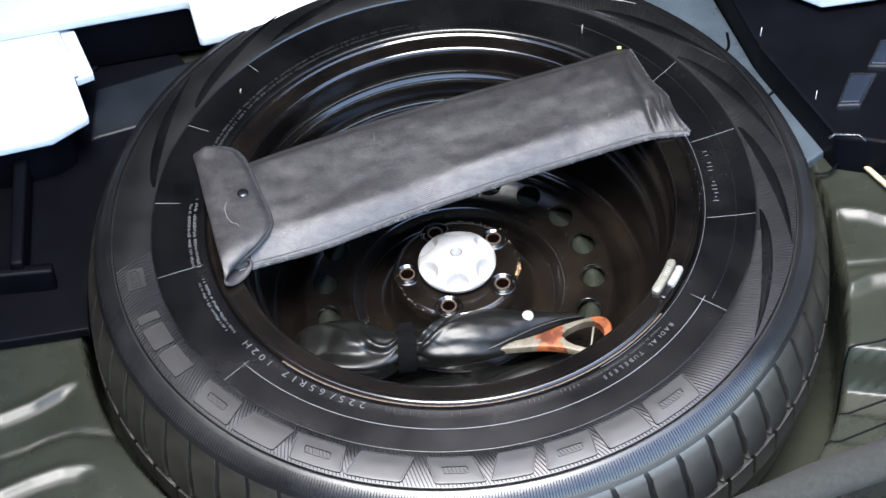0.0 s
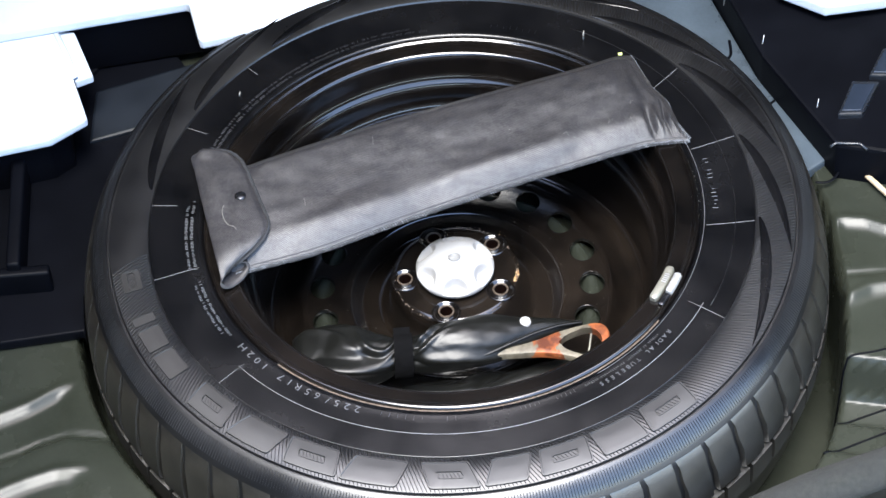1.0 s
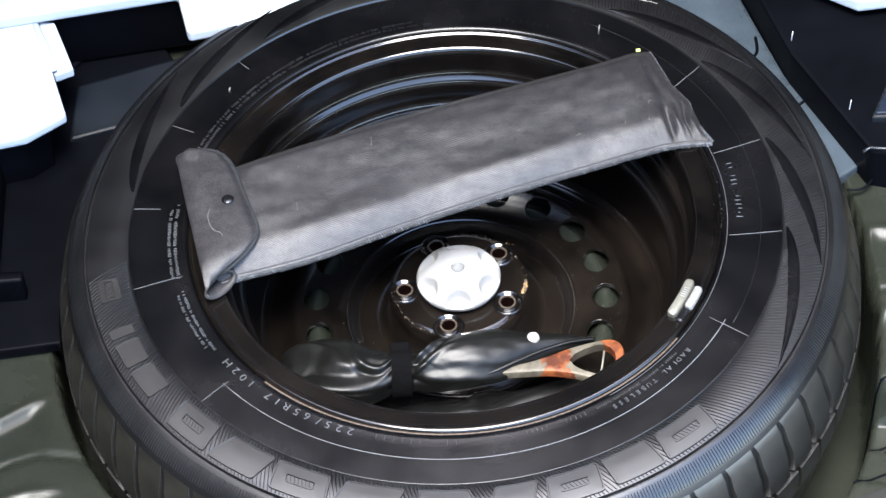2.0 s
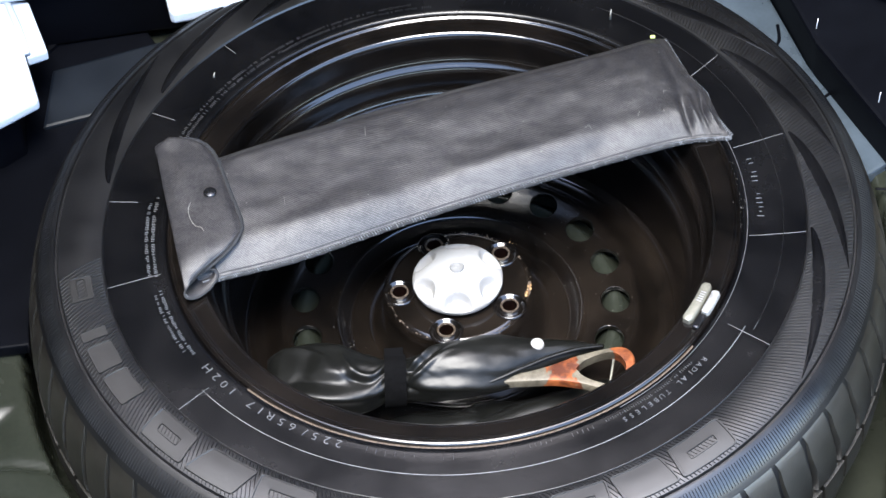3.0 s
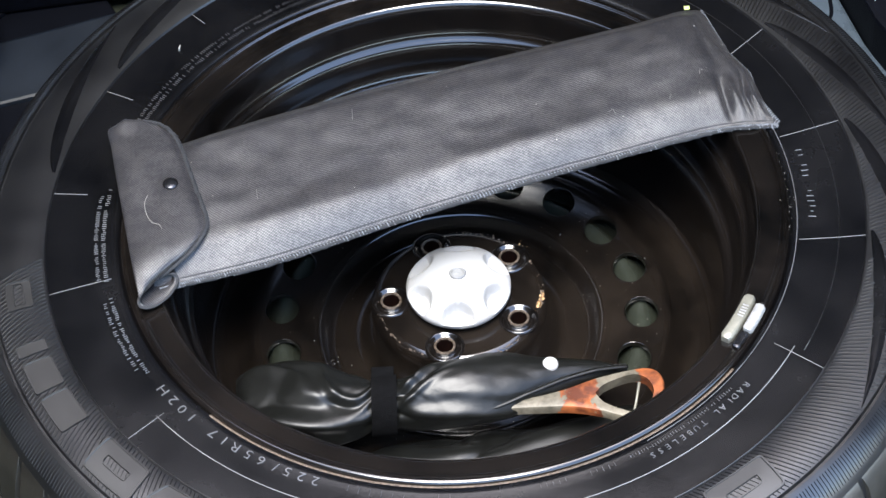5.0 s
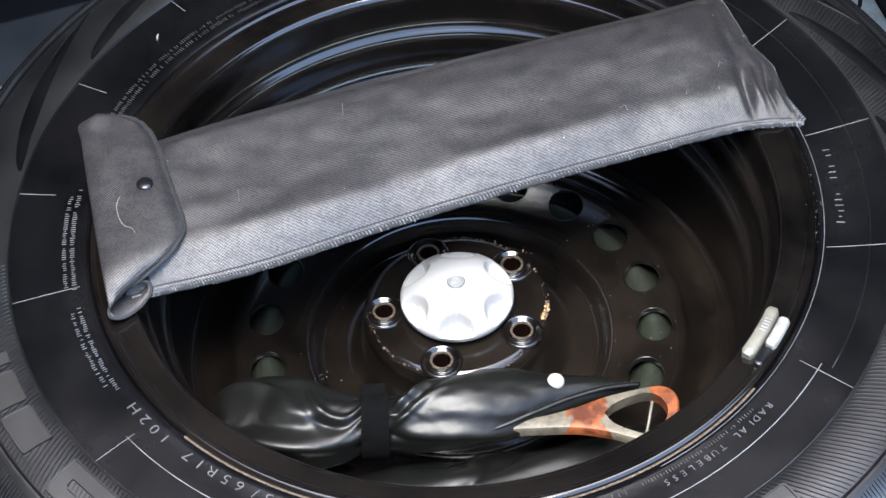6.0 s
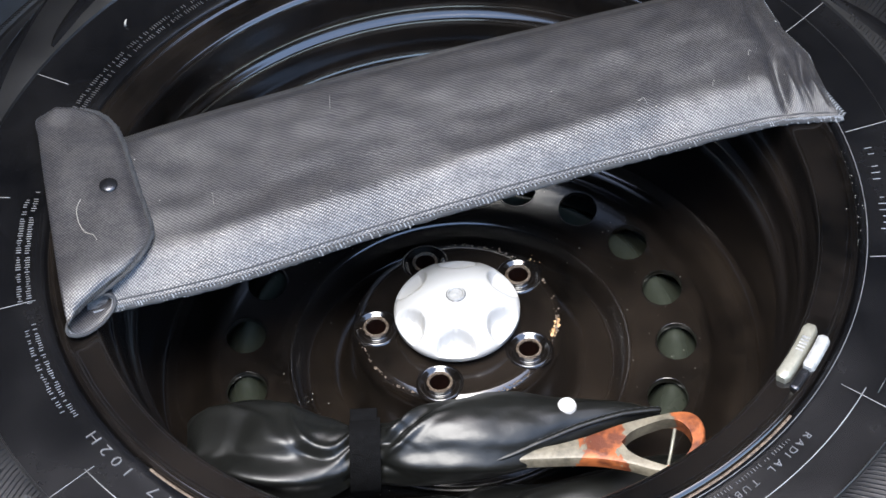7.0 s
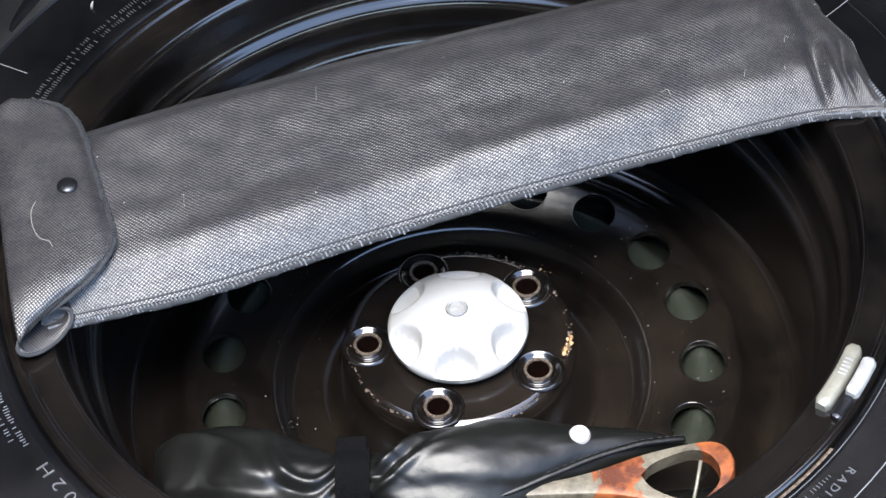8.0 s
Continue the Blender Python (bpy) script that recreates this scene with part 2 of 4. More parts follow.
def block(size, at=(0, 0, 0), bevel=0.002, segs=2):
    bm = bmesh.new()
    bmesh.ops.create_cube(bm, size=1.0)
    bmesh.ops.scale(bm, vec=size, verts=bm.verts)
    if bevel:
        bmesh.ops.bevel(bm, geom=bm.edges[:], offset=bevel, segments=segs, affect="EDGES", profile=0.6)
    bmesh.ops.translate(bm, vec=at, verts=bm.verts)
    for f in bm.faces:
        f.smooth = True
    return bm


def prism(outline, z0, z1, bevel=0.0, segs=2):
    """An upright slab from a plan outline."""
    bm = bmesh.new()
    low = [bm.verts.new((x, y, z0)) for x, y in outline]
    f = bm.faces.new(low)
    up = bmesh.ops.extrude_face_region(bm, geom=[f])
    tops = [v for v in up["geom"] if isinstance(v, bmesh.types.BMVert)]
    bmesh.ops.translate(bm, vec=(0, 0, z1 - z0), verts=tops)
    bmesh.ops.recalc_face_normals(bm, faces=bm.faces)
    if bevel:
        bmesh.ops.bevel(bm, geom=bm.edges[:], offset=bevel, segments=segs, affect="EDGES", profile=0.6)
    return bm


def carve(me, cutters):
    """The mesh with the cutter meshes taken out of it."""
    body = new("carve_body", me)
    made = []
    for c in cutters:
        o = new("carve_cutter", c)
        made.append(o)
        md = body.modifiers.new("cut", "BOOLEAN")
        md.operation, md.object, md.solver = "DIFFERENCE", o, "EXACT"
    dg = bpy.context.evaluated_depsgraph_get()
    out = bpy.data.meshes.new_from_object(body.evaluated_get(dg))
    for o in [body] + made:
        bpy.data.objects.remove(o)
    return out


def lerp_curve(pts, t):
    """A point at t (0 to 1) on a polyline, by even steps of its points, smoothed."""
    f = t * (len(pts) - 1)
    i = min(int(f), len(pts) - 2)
    g = f - i
    p0, p1, p2, p3 = (np.array(pts[max(0, min(len(pts) - 1, i + d))], float) for d in (-1, 0, 1, 2))
    return 0.5 * (2 * p1 + (p2 - p0) * g + (2 * p0 - 5 * p1 + 4 * p2 - p3) * g * g + (3 * p1 - p0 - 3 * p2 + p3) * g ** 3)


# ---- the boot floor and its shell ----
FLOOR_Z = -0.112


def step(x, a, b):
    t = min(1.0, max(0.0, (x - a) / (b - a)))
    return t * t * (3 - 2 * t)


def well_radius(a):
    """Edge of the spare wheel well by direction in degrees: it widens towards the sill on one side."""
    wide = math.exp(-((a + 42) / 26.0) ** 2)
    return 0.3700 + 0.028 * wide


def fold_bump(d):
    """A rounded pressed fold: level behind, a low crown, then a drop to the front."""
    return 0.0024 * math.exp(-(d / 0.0055) ** 2) - 0.0042 * step(-d, -0.002, 0.018) * (1 - step(-d, 0.03, 0.075))


def floor_height(x, y):
    r, a = math.hypot(x, y), math.degrees(math.atan2(y, x))
    w = well_radius(a)
    rim = step(r, w, w + 0.009)
    if x < 0:
        d1 = y - float(np.interp(x, [-0.4549, -0.4221, -0.3952, -0.3789], [-0.1263, -0.1137, -0.0981, -0.0908]))
        d2 = y - float(np.interp(x, [-0.4523, -0.4201, -0.3933, -0.3720], [-0.2172, -0.2043, -0.1962, -0.1956]))
        g = y - float(np.interp(x, [-0.4530, -0.4304, -0.4107, -0.3831, -0.3502, -0.3286], [-0.1778, -0.1714, -0.1618, -0.1549, -0.1617, -0.1743]))
        z = 0.012 + fold_bump(d1) * (1 - step(x, -0.396, -0.372)) + fold_bump(d2) * (1 - step(x, -0.380, -0.356))
        z -= 0.0030 * math.exp(-(g / 0.0035) ** 2)
    else:
        d1 = y - float(np.interp(x, [0.3677, 0.3882, 0.4106, 0.4305], [0.0242, 0.0278, 0.0236, 0.0122]))
        d2 = y - float(np.interp(x, [0.3615, 0.3852, 0.4027, 0.4185], [-0.0746, -0.0701, -0.0620, -0.0610]))
        z = 0.026 + fold_bump(d1) * step(x, 0.372, 0.392) + fold_bump(d2) * step(x, 0.360, 0.385)
        z -= 0.0030 * math.exp(-((y + 0.046) / 0.0035) ** 2)
        s = -y - 0.25 * (x - 0.37)
        z -= 0.055 * step(s, 0.148, 0.160) - 0.006 * step(s, 0.188, 0.196) - 0.006 * step(s, 0.228, 0.236)
    low = FLOOR_Z + 0.080 * (1 - step(r, 0.165, 0.185)) + 0.020 * math.exp(-((r - 0.1352) / 0.014) ** 2)
    return low + (z - low) * rim


def boot_floor():
    nx, ny = 430, 400
    xs, ys = np.linspace(-0.72, 0.72, nx), np.linspace(-0.62, 0.72, ny)
    verts = [(x, y, floor_height(x, y)) for y in ys for x in xs]
    faces = [(j * nx + i, j * nx + i + 1, (j + 1) * nx + i + 1, (j + 1) * nx + i) for j in range(ny - 1) for i in range(nx - 1)]
    me = mesh_of("boot_floor", verts, faces, PAINT)
    return tagged(part("boot_floor", me), "olive grey painted pressed metal boot floor with wheel well", "boot floor", kind="structure")


boot_floor()


def shell():
    # Sides and back lie out of view; west panel extended to darken the left.
    for nm, size, at in (("wall_west", (0.03, 1.60, 0.90), (-0.545, 0.145, 0.61)), ("wall_east", (0.03, 1.2, 1.30), (0.735, 0.35, 0.525)),
                         ("wall_north", (1.5, 0.03, 1.05), (0, 0.965, 0.40))):
        tagged(part(nm, block(size, at, 0.004), BLACKPLASTIC), "unseen dark boot panel that closes off side light", "wall", kind="structure")
    # Roof out of view; its front edge is set by the shade wanted behind.
    tagged(part("ceiling", block((1.5, 0.79, 0.03), (0, 0.585, 0.965), 0.004), BLACKPLASTIC), "unseen dark roof over the boot, set to shade its back", "ceiling", kind="structure")
    # Added wall out of view; it blocks low sky from the left.
    tagged(part("wall_shade", block((0.12, 7.0, 2.4), (-0.81, 0.0, 0.45), 0.01), SHADEWALL), "added unseen dark wall that shades the left side", "wall", kind="structure")
    # Ground out of view, made pale to bounce light onto cloth and rim.
    tagged(part("ground", block((400, 400, 0.1), (0, 0, -0.80), 0.0), BOUNCEGROUND), "unseen ground, made pale to bounce light upward", "ground", kind="structure")
    tagged(part("wall_south", block((1.5, 0.03, 0.62), (0, -0.645, -0.34), 0.004), PAINT), "painted rear panel under the boot sill", "wall", kind="structure")


shell()

# ---- the tyre ----
SIDE = [(0.2395, 0.1040), (0.2405, 0.1105), (0.2428, 0.1128), (0.2470, 0.1122), (0.2568, 0.1119), (0.2720, 0.1114), (0.2860, 0.1109), (0.2932, 0.1107),
        (0.2942, 0.1122), (0.3000, 0.1135), (0.3140, 0.1136), (0.3260, 0.1120), (0.3318, 0.1102), (0.3328, 0.1072), (0.3344, 0.1072), (0.3352, 0.1092),
        (0.3384, 0.1080), (0.3450, 0.1028), (0.3505, 0.0966), (0.3514, 0.0940), (0.3528, 0.0916), (0.3548, 0.0850), (0.3570, 0.0720), (0.3600, 0.0480), (0.3615, 0.0),
        (0.3590, -0.0480), (0.3550, -0.0720), (0.3450, -0.0930), (0.3250, -0.1070), (0.3000, -0.1120), (0.2720, -0.1062), (0.2420, -0.0990), (0.2385, -0.0930), (0.2385, 0.0)]


def side_z(r):
    return float(np.interp(r, [p[0] for p in SIDE[:22]], [p[1] for p in SIDE[:22]]))


def ring_point(r, a, lift=0.0):
    a = radians(a)
    return (r * math.cos(a), r * math.sin(a), side_z(r) + lift)


spare = thing("spare_tyre", "black rubber spare tyre lying flat in the boot well", "tyre")
part("carcass", revolve("carcass", SIDE[:8] , RUBBER, 200), None, spare, "smooth shiny black rubber sidewall")
part("shoulder_band", revolve("shoulder_band", SIDE[7:], BAND, 200, sharp=40), None, spare, "matt grey-black rubber outer sidewall")


def ridges(name, items, material, parent, label=""):
    """Low ridges, each from (r, a) to (r, a) with a half width and a height, as one mesh."""
    verts, faces = [], []
    for r0, a0, r1, a1, hw, ht in items:
        p, q = Vector(ring_point(r0, a0)), Vector(ring_point(r1, a1))
        d = (q - p)
        d.z = 0
        s = Vector((-d.y, d.x, 0)).normalized() * hw
        n = len(verts)
        up = Vector((0, 0, ht))
        dn = Vector((0, 0, -0.0012))
        verts += [p - s + dn, p + up, p + s + dn, q - s + dn, q + up, q + s + dn]
        faces += [(n, n + 1, n + 4, n + 3), (n + 1, n + 2, n + 5, n + 4), (n, n + 2, n + 1), (n + 3, n + 4, n + 5)]
    return part(name, mesh_of(name, verts, faces, material, smooth=False), None, parent, label)


BLADES = (79.5, 57.8, 36, 14, -7.2, 168.7, 147, 125)


def blade_edges(t):
    return 0.2962 + 0.0345 * t ** 1.7, 0.2962 + 0.0345 * t ** 0.62


def swoosh(r, a):
    """True where the sidewall carries a long curved smooth flash instead of hatching."""
    for a0 in BLADES:
        t = ((a0 - a) % 360) / 29.0
        if 0 < t < 1:
            lo, hi = blade_edges(t)
            if lo - 0.0006 < r < hi + 0.0006:
                return True
    return False


def blade(a0):
    verts, faces, n = [], [], 30
    for i in range(n + 1):
        t = 0.012 + 0.976 * i / n
        lo, hi = blade_edges(t)
        for k in range(5):
            r = lo + (hi - lo) * k / 4
            verts.append(ring_point(r, a0 - 29.0 * t, 0.0009 if 0 < k < 4 else -0.0003))
    for i in range(n):
        for k in range(4):
            faces.append((i * 5 + k, (i + 1) * 5 + k, (i + 1) * 5 + k + 1, i * 5 + k + 1))
    return part("flash", mesh_of("flash", verts, faces, RUBBER), None, spare, "smooth black curved flash")


for a0 in BLADES:
    blade(a0)
hatch = []
for i in range(560):
    a = 360.0 * i / 560 - 180
    if 84 < a or a < -176:
        continue
    for k in range(10):
        r, r2 = 0.2958 + 0.00354 * k, 0.2958 + 0.00354 * (k + 1)
        if not swoosh(r + 0.0015, a + (r - 0.2943) * 90):
            hatch.append((r, a + (r - 0.2958) * 90, r2, a + (r2 - 0.2958) * 90, 0.00075, 0.0009))
tagged(ridges("hatching", hatch, BAND, spare), kind="stuff")
ribs = [(r, 360.0 * i / 760, r + 0.0039, 360.0 * i / 760, 0.0007, 0.0009) for i in range(760) for r in (0.3389, 0.3428, 0.3467)]
tagged(ridges("rim_guard_ribs", ribs, BAND, spare), kind="stuff")
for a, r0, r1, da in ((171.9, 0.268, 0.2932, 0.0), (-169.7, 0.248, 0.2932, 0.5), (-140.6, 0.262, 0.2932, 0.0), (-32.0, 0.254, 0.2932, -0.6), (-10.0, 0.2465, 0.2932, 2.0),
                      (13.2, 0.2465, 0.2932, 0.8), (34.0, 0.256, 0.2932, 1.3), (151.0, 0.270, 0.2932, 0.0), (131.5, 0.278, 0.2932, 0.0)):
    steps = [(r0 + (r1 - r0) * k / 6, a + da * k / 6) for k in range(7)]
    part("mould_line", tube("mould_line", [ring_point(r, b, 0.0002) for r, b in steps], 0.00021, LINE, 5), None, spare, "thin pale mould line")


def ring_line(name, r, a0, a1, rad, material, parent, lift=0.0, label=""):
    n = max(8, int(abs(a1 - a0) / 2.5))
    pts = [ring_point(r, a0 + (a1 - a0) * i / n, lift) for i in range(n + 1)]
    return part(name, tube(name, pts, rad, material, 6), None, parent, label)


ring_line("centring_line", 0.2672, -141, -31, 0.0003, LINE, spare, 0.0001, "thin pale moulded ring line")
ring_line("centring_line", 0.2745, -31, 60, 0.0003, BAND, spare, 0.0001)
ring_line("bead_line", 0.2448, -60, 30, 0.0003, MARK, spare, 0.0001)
ring_line("band_edge", 0.2940, -165, -20, 0.0006, BAND, spare, 0.0012)


def char_mesh(ch, size):
    cu = bpy.data.curves.new("glyph", "FONT")
    cu.body, cu.size, cu.extrude, cu.resolution_u, cu.offset = ch, size, 0.0004, 2, -0.018 * size
    ob = bpy.data.objects.new("glyph", cu)
    scene.collection.objects.link(ob)
    dg = bpy.context.evaluated_depsgraph_get()
    me = bpy.data.meshes.new_from_object(ob.evaluated_get(dg))
    bpy.data.objects.remove(ob)
    return me


def arc_text(name, text, r, a_start, size, pitch, material, parent, label="", stretch=1.0):
    """Raised letters that run clockwise, tops outward; pitch in degrees a letter."""
    verts, faces = [], []
    for i, ch in enumerate(text):
        if ch == " ":
            continue
        me = char_mesh(ch, size)
        a = radians(a_start - pitch * i)
        ux, uy = Vector((math.sin(a), -math.cos(a), 0)), Vector((math.cos(a), math.sin(a), 0))
        n = len(verts)
        for v in me.vertices:
            q = uy * (r + v.co.y) + ux * (v.co.x * stretch)
            verts.append(Vector((q.x, q.y, side_z(math.hypot(q.x, q.y)) + 0.0003 + v.co.z)))
        faces += [tuple(n + k for k in p.vertices) for p in me.polygons]
        bpy.data.meshes.remove(me)
    return part(name, mesh_of(name, verts, faces, material, smooth=False), None, parent, label)


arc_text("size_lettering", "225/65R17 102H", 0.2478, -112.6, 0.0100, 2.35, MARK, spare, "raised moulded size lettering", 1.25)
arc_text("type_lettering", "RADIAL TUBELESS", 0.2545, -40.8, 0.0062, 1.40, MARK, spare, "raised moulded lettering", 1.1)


def bars(name, rows, material, parent, label="", seed=3):
    """Small raised bars in place of lettering too fine to read."""
    rng = random.Random(seed)
    items = []
    for r0, r1, a0, a1, pitch in rows:
        n = int(abs(a1 - a0) / pitch)
        for i in range(n):
            if rng.random() < 0.14:
                continue
            a = a0 + (a1 - a0) * (i + 0.5) / n
            cut = rng.uniform(0.0, 0.35) * (r1 - r0)
            items.append((r0 + (cut if rng.random() < 0.5 else 0), a, r1 - (cut if rng.random() < 0.5 else 0), a, rng.uniform(0.0003, 0.00055), 0.0005))
    return tagged(ridges(name, items, material, parent, label), kind="stuff")


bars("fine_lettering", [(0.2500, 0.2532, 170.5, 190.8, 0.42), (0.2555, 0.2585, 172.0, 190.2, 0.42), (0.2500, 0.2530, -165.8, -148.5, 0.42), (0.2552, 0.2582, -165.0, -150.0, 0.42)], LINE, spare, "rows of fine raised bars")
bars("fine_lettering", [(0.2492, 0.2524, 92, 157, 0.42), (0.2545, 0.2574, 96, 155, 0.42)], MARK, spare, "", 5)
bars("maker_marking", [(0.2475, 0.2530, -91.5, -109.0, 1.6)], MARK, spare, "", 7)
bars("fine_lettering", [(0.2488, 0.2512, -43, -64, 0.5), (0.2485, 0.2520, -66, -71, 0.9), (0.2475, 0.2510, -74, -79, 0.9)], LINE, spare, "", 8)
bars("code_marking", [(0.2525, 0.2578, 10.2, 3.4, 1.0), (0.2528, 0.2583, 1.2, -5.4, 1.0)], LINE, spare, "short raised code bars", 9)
bars("code_marking", [(0.2535, 0.2590, 78, 66, 1.5)], BAND, spare, "", 10)


def plate(name, a_c, half, r0, r1, lean, parent, hole, inner_half=0.45):
    """A raised rounded panel on the sidewall with an inset outline, in place of a maker's letter."""
    def at(s, t, lift):
        r = r0 + (r1 - r0) * (t * 0.5 + 0.5)
        a = a_c - (s * half + lean * t * 0.5)
        return ring_point(r, a, lift)

    def rounded(k, pw=5.0, n=28):
        out = []
        for i in range(n):
            w = 2 * math.pi * i / n
            c, s = math.cos(w), math.sin(w)
            out.append((k * math.copysign(abs(c) ** (2 / pw), c), k * math.copysign(abs(s) ** (2 / pw), s)))
        return out
    loops = [[at(s, t, z) for s, t in rounded(k, 13.0)] for k, z in ((1.0, -0.0006), (0.985, 0.0017), (0.935, 0.0017), (0.915, 0.0010), (0.80, 0.0010))]
    if not hole:
        loops += [[at(s, t, 0.0010) for s, t in rounded(k, 13.0)] for k in (0.6, 0.4, 0.2)]
    if hole:
        loops += [[at(s * 1.2, t * w, z) for s, t in rounded(inner_half, 8.0)] for w, z in ((0.72, 0.0010), (0.68, 0.0017), (0.56, 0.0017), (0.50, 0.0004))]
    n = len(loops[0])
    verts = [v for lp in loops for v in lp]
    faces = []
    for q in range(len(loops) - 1):
        for i in range(n):
            j = (i + 1) % n
            faces.append((q * n + i, q * n + j, (q + 1) * n + j, (q + 1) * n + i))
    faces.append(tuple((len(loops) - 1) * n + i for i in range(n)))
    return part(name, mesh_of(name, verts, faces, PANEL, sharp=14), None, parent)


for a, h, lean, hole in ((-54.6, 4.9, 0.6, True), (-64.6, 4.2, -0.6, False), (-74.3, 4.4, 0.8, True), (-83.8, 3.5, 1.8, False), (-93.6, 4.2, -1.8, True),
                         (-106.0, 4.8, 1.6, False), (-116.9, 4.7, -0.8, True), (-127.4, 4.3, 1.5, False), (-137.6, 4.2, -0.9, True)):
    plate("raised_panel", a, h, 0.3010, 0.3290, lean, spare, hole, 0.42)
for a, h in ((-149.4, 3.0), (-155.8, 2.6), (-160.4, 1.0)):
    plate("raised_panel", a, h, 0.3035, 0.3255, 0.0, spare, False, 0.5)
plate("raised_emblem", -169.6, 2.4, 0.3045, 0.3235, 0.0, spare, True, 0.62)


def tread_block():
    """One shoulder lug of the tread with chamfered edges and a slanted side."""
    prof = [(0.3520, 0.0912), (0.3540, 0.0890), (0.3576, 0.0800), (0.3618, 0.0650), (0.3655, 0.0480), (0.3672, 0.0320), (0.3672, 0.0200), (0.3590, 0.0185)]
    cols = [(-1.0, 0.0025), (-0.94, 0.0), (-0.5, 0.0), (0.0, 0.0), (0.5, 0.0), (0.94, 0.0), (1.0, 0.0025)]
    verts, faces = [], []
    half = [2.64, 2.56, 2.46, 2.40, 2.34, 2.30, 2.30, 2.30]
    sway = [0.0, 0.10, 0.42, 0.50, 0.95, 1.05, 1.30, 1.40]
    for s, drop in cols:
        for k, (r, z) in enumerate(prof):
            a = radians(s * half[k] + sway[k])
            rr, zz = r - drop * 0.9, z - drop * 0.5
            verts.append((rr * math.cos(a), rr * math.sin(a), zz))
    n = len(prof)
    for side in (0, len(cols) - 1):
        s = cols[side][0]
        for k, (r, z) in enumerate(prof):
            a = radians(s * half[k] + sway[k])
            verts.append(((r - 0.010) * math.cos(a), (r - 0.010) * math.sin(a), z - 0.003))
    m = len(cols)
    for i in range(m - 1):
        for k in range(n - 1):
            faces.append((i * n + k, (i + 1) * n + k, (i + 1) * n + k + 1, i * n + k + 1))
    for k in range(n - 1):
        faces.append((k, k + 1, m * n + k + 1, m * n + k))
        faces.append(((m - 1) * n + k, (m + 1) * n + k, (m + 1) * n + k + 1, (m - 1) * n + k + 1))
    return mesh_of("tread_block", verts, faces, TREAD, sharp=35)


LUG = tread_block()


def rib_block():
    prof = [(0.3590, 0.0150), (0.3680, 0.0140), (0.3685, 0.0), (0.3680, -0.0140), (0.3590, -0.0150)]
    verts, faces = [], []
    for s in (-1.0, -0.33, 0.33, 1.0):
        for k, (r, z) in enumerate(prof):
            a = radians(s * 2.45 + 3.0)
            verts.append((r * math.cos(a), r * math.sin(a), z))
    n = len(prof)
    for i in range(3):
        for k in range(n - 1):
            faces.append((i * n + k, (i + 1) * n + k, (i + 1) * n + k + 1, i * n + k + 1))
    faces += [tuple(range(n)), tuple(3 * n + k for k in range(n))]
    return mesh_of("rib_block", verts, faces, TREAD, sharp=35)


RIB = rib_block()
for i in range(64):
    m = pose(0, 0, 0, 0, 0, 360.0 * i / 64)
    for nm, me in (("tread_block", LUG), ("rib_block", RIB)):
        b = part(nm, me, None, spare)
        b.matrix_local = m

# ---- the steel wheel inside the tyre ----
HUB_Z, DEEP = 0.021, 0.935
wheel = thing("steel_wheel", "black enamelled steel wheel with round vent holes and light rust", "wheel")
RIM = smooth_profile([(0.2392, 0.1000), (0.2402, 0.1085), (0.2396, 0.1122), (0.2378, 0.1138), (0.2355, 0.1137), (0.2335, 0.1124), (0.2305, 0.1117), (0.2260, 0.1116), (0.2215, 0.1114), (0.2180, 0.1106),
                      (0.2158, 0.1082), (0.2148, 0.1040), (0.2142, 0.0980), (0.2134, 0.0900), (0.2122, 0.0840), (0.2098, 0.0800), (0.2068, 0.0770), (0.2050, 0.0720), (0.2042, 0.0650), (0.2034, 0.0570),
                      (0.2012, 0.0510), (0.1975, 0.0470), (0.1948, 0.0420), (0.1936, 0.0300), (0.1930, 0.0100), (0.1925, -0.0250), (0.1960, -0.0500), (0.2080, -0.0650), (0.2185, -0.0750), (0.2300, -0.1000)], 5)
part("rim_barrel", revolve("rim_barrel", RIM, STEEL, 180), None, wheel, "black enamelled barrel with rolled lip")
ring = revolve("rust_seam", [(0.2402, 0.1110), (0.2408, 0.1126), (0.2418, 0.1130), (0.2426, 0.1124)], RUST, 120, -135, -40)
part("rust_seam", ring, None, wheel, "thin line of rust along the lip")

DISC = smooth_profile([(0.2075, -0.0420), (0.1990, -0.0500), (0.1850, -0.0500), (0.1750, -0.0410), (0.1690, -0.0330), (0.1610, -0.0285), (0.1290, -0.0285), (0.1180, -0.0293),
                       (0.1115, -0.0325), (0.1075, -0.0415), (0.1040, -0.0485), (0.0970, -0.0508), (0.0850, -0.0508), (0.0775, -0.0450), (0.0725, -0.0250), (0.0702, -0.0100), (0.0684, -0.0052), (0.0662, -0.0022), (0.0635, -0.0006), (0.0600, 0.0),
                       (0.0450, 0.0), (0.0330, 0.0)], 4)
DISC = [(r * DEEP, z * DEEP + HUB_Z) for r, z in DISC]
disc_profile = DISC + [(r, z - 0.004) for r, z in reversed(DISC)]
disc = revolve("wheel_disc", disc_profile, HAZED, 180, closed=True)
VENTS = (-20.7, -2.0, 17.0, 35.5, 53.9, 72.4, 91.0, 135.2, 153.9, 172.7, 191.4, 210.0, -70.0, -88.0)
LUGS = [-103.8 + 72 * k for k in range(5)]


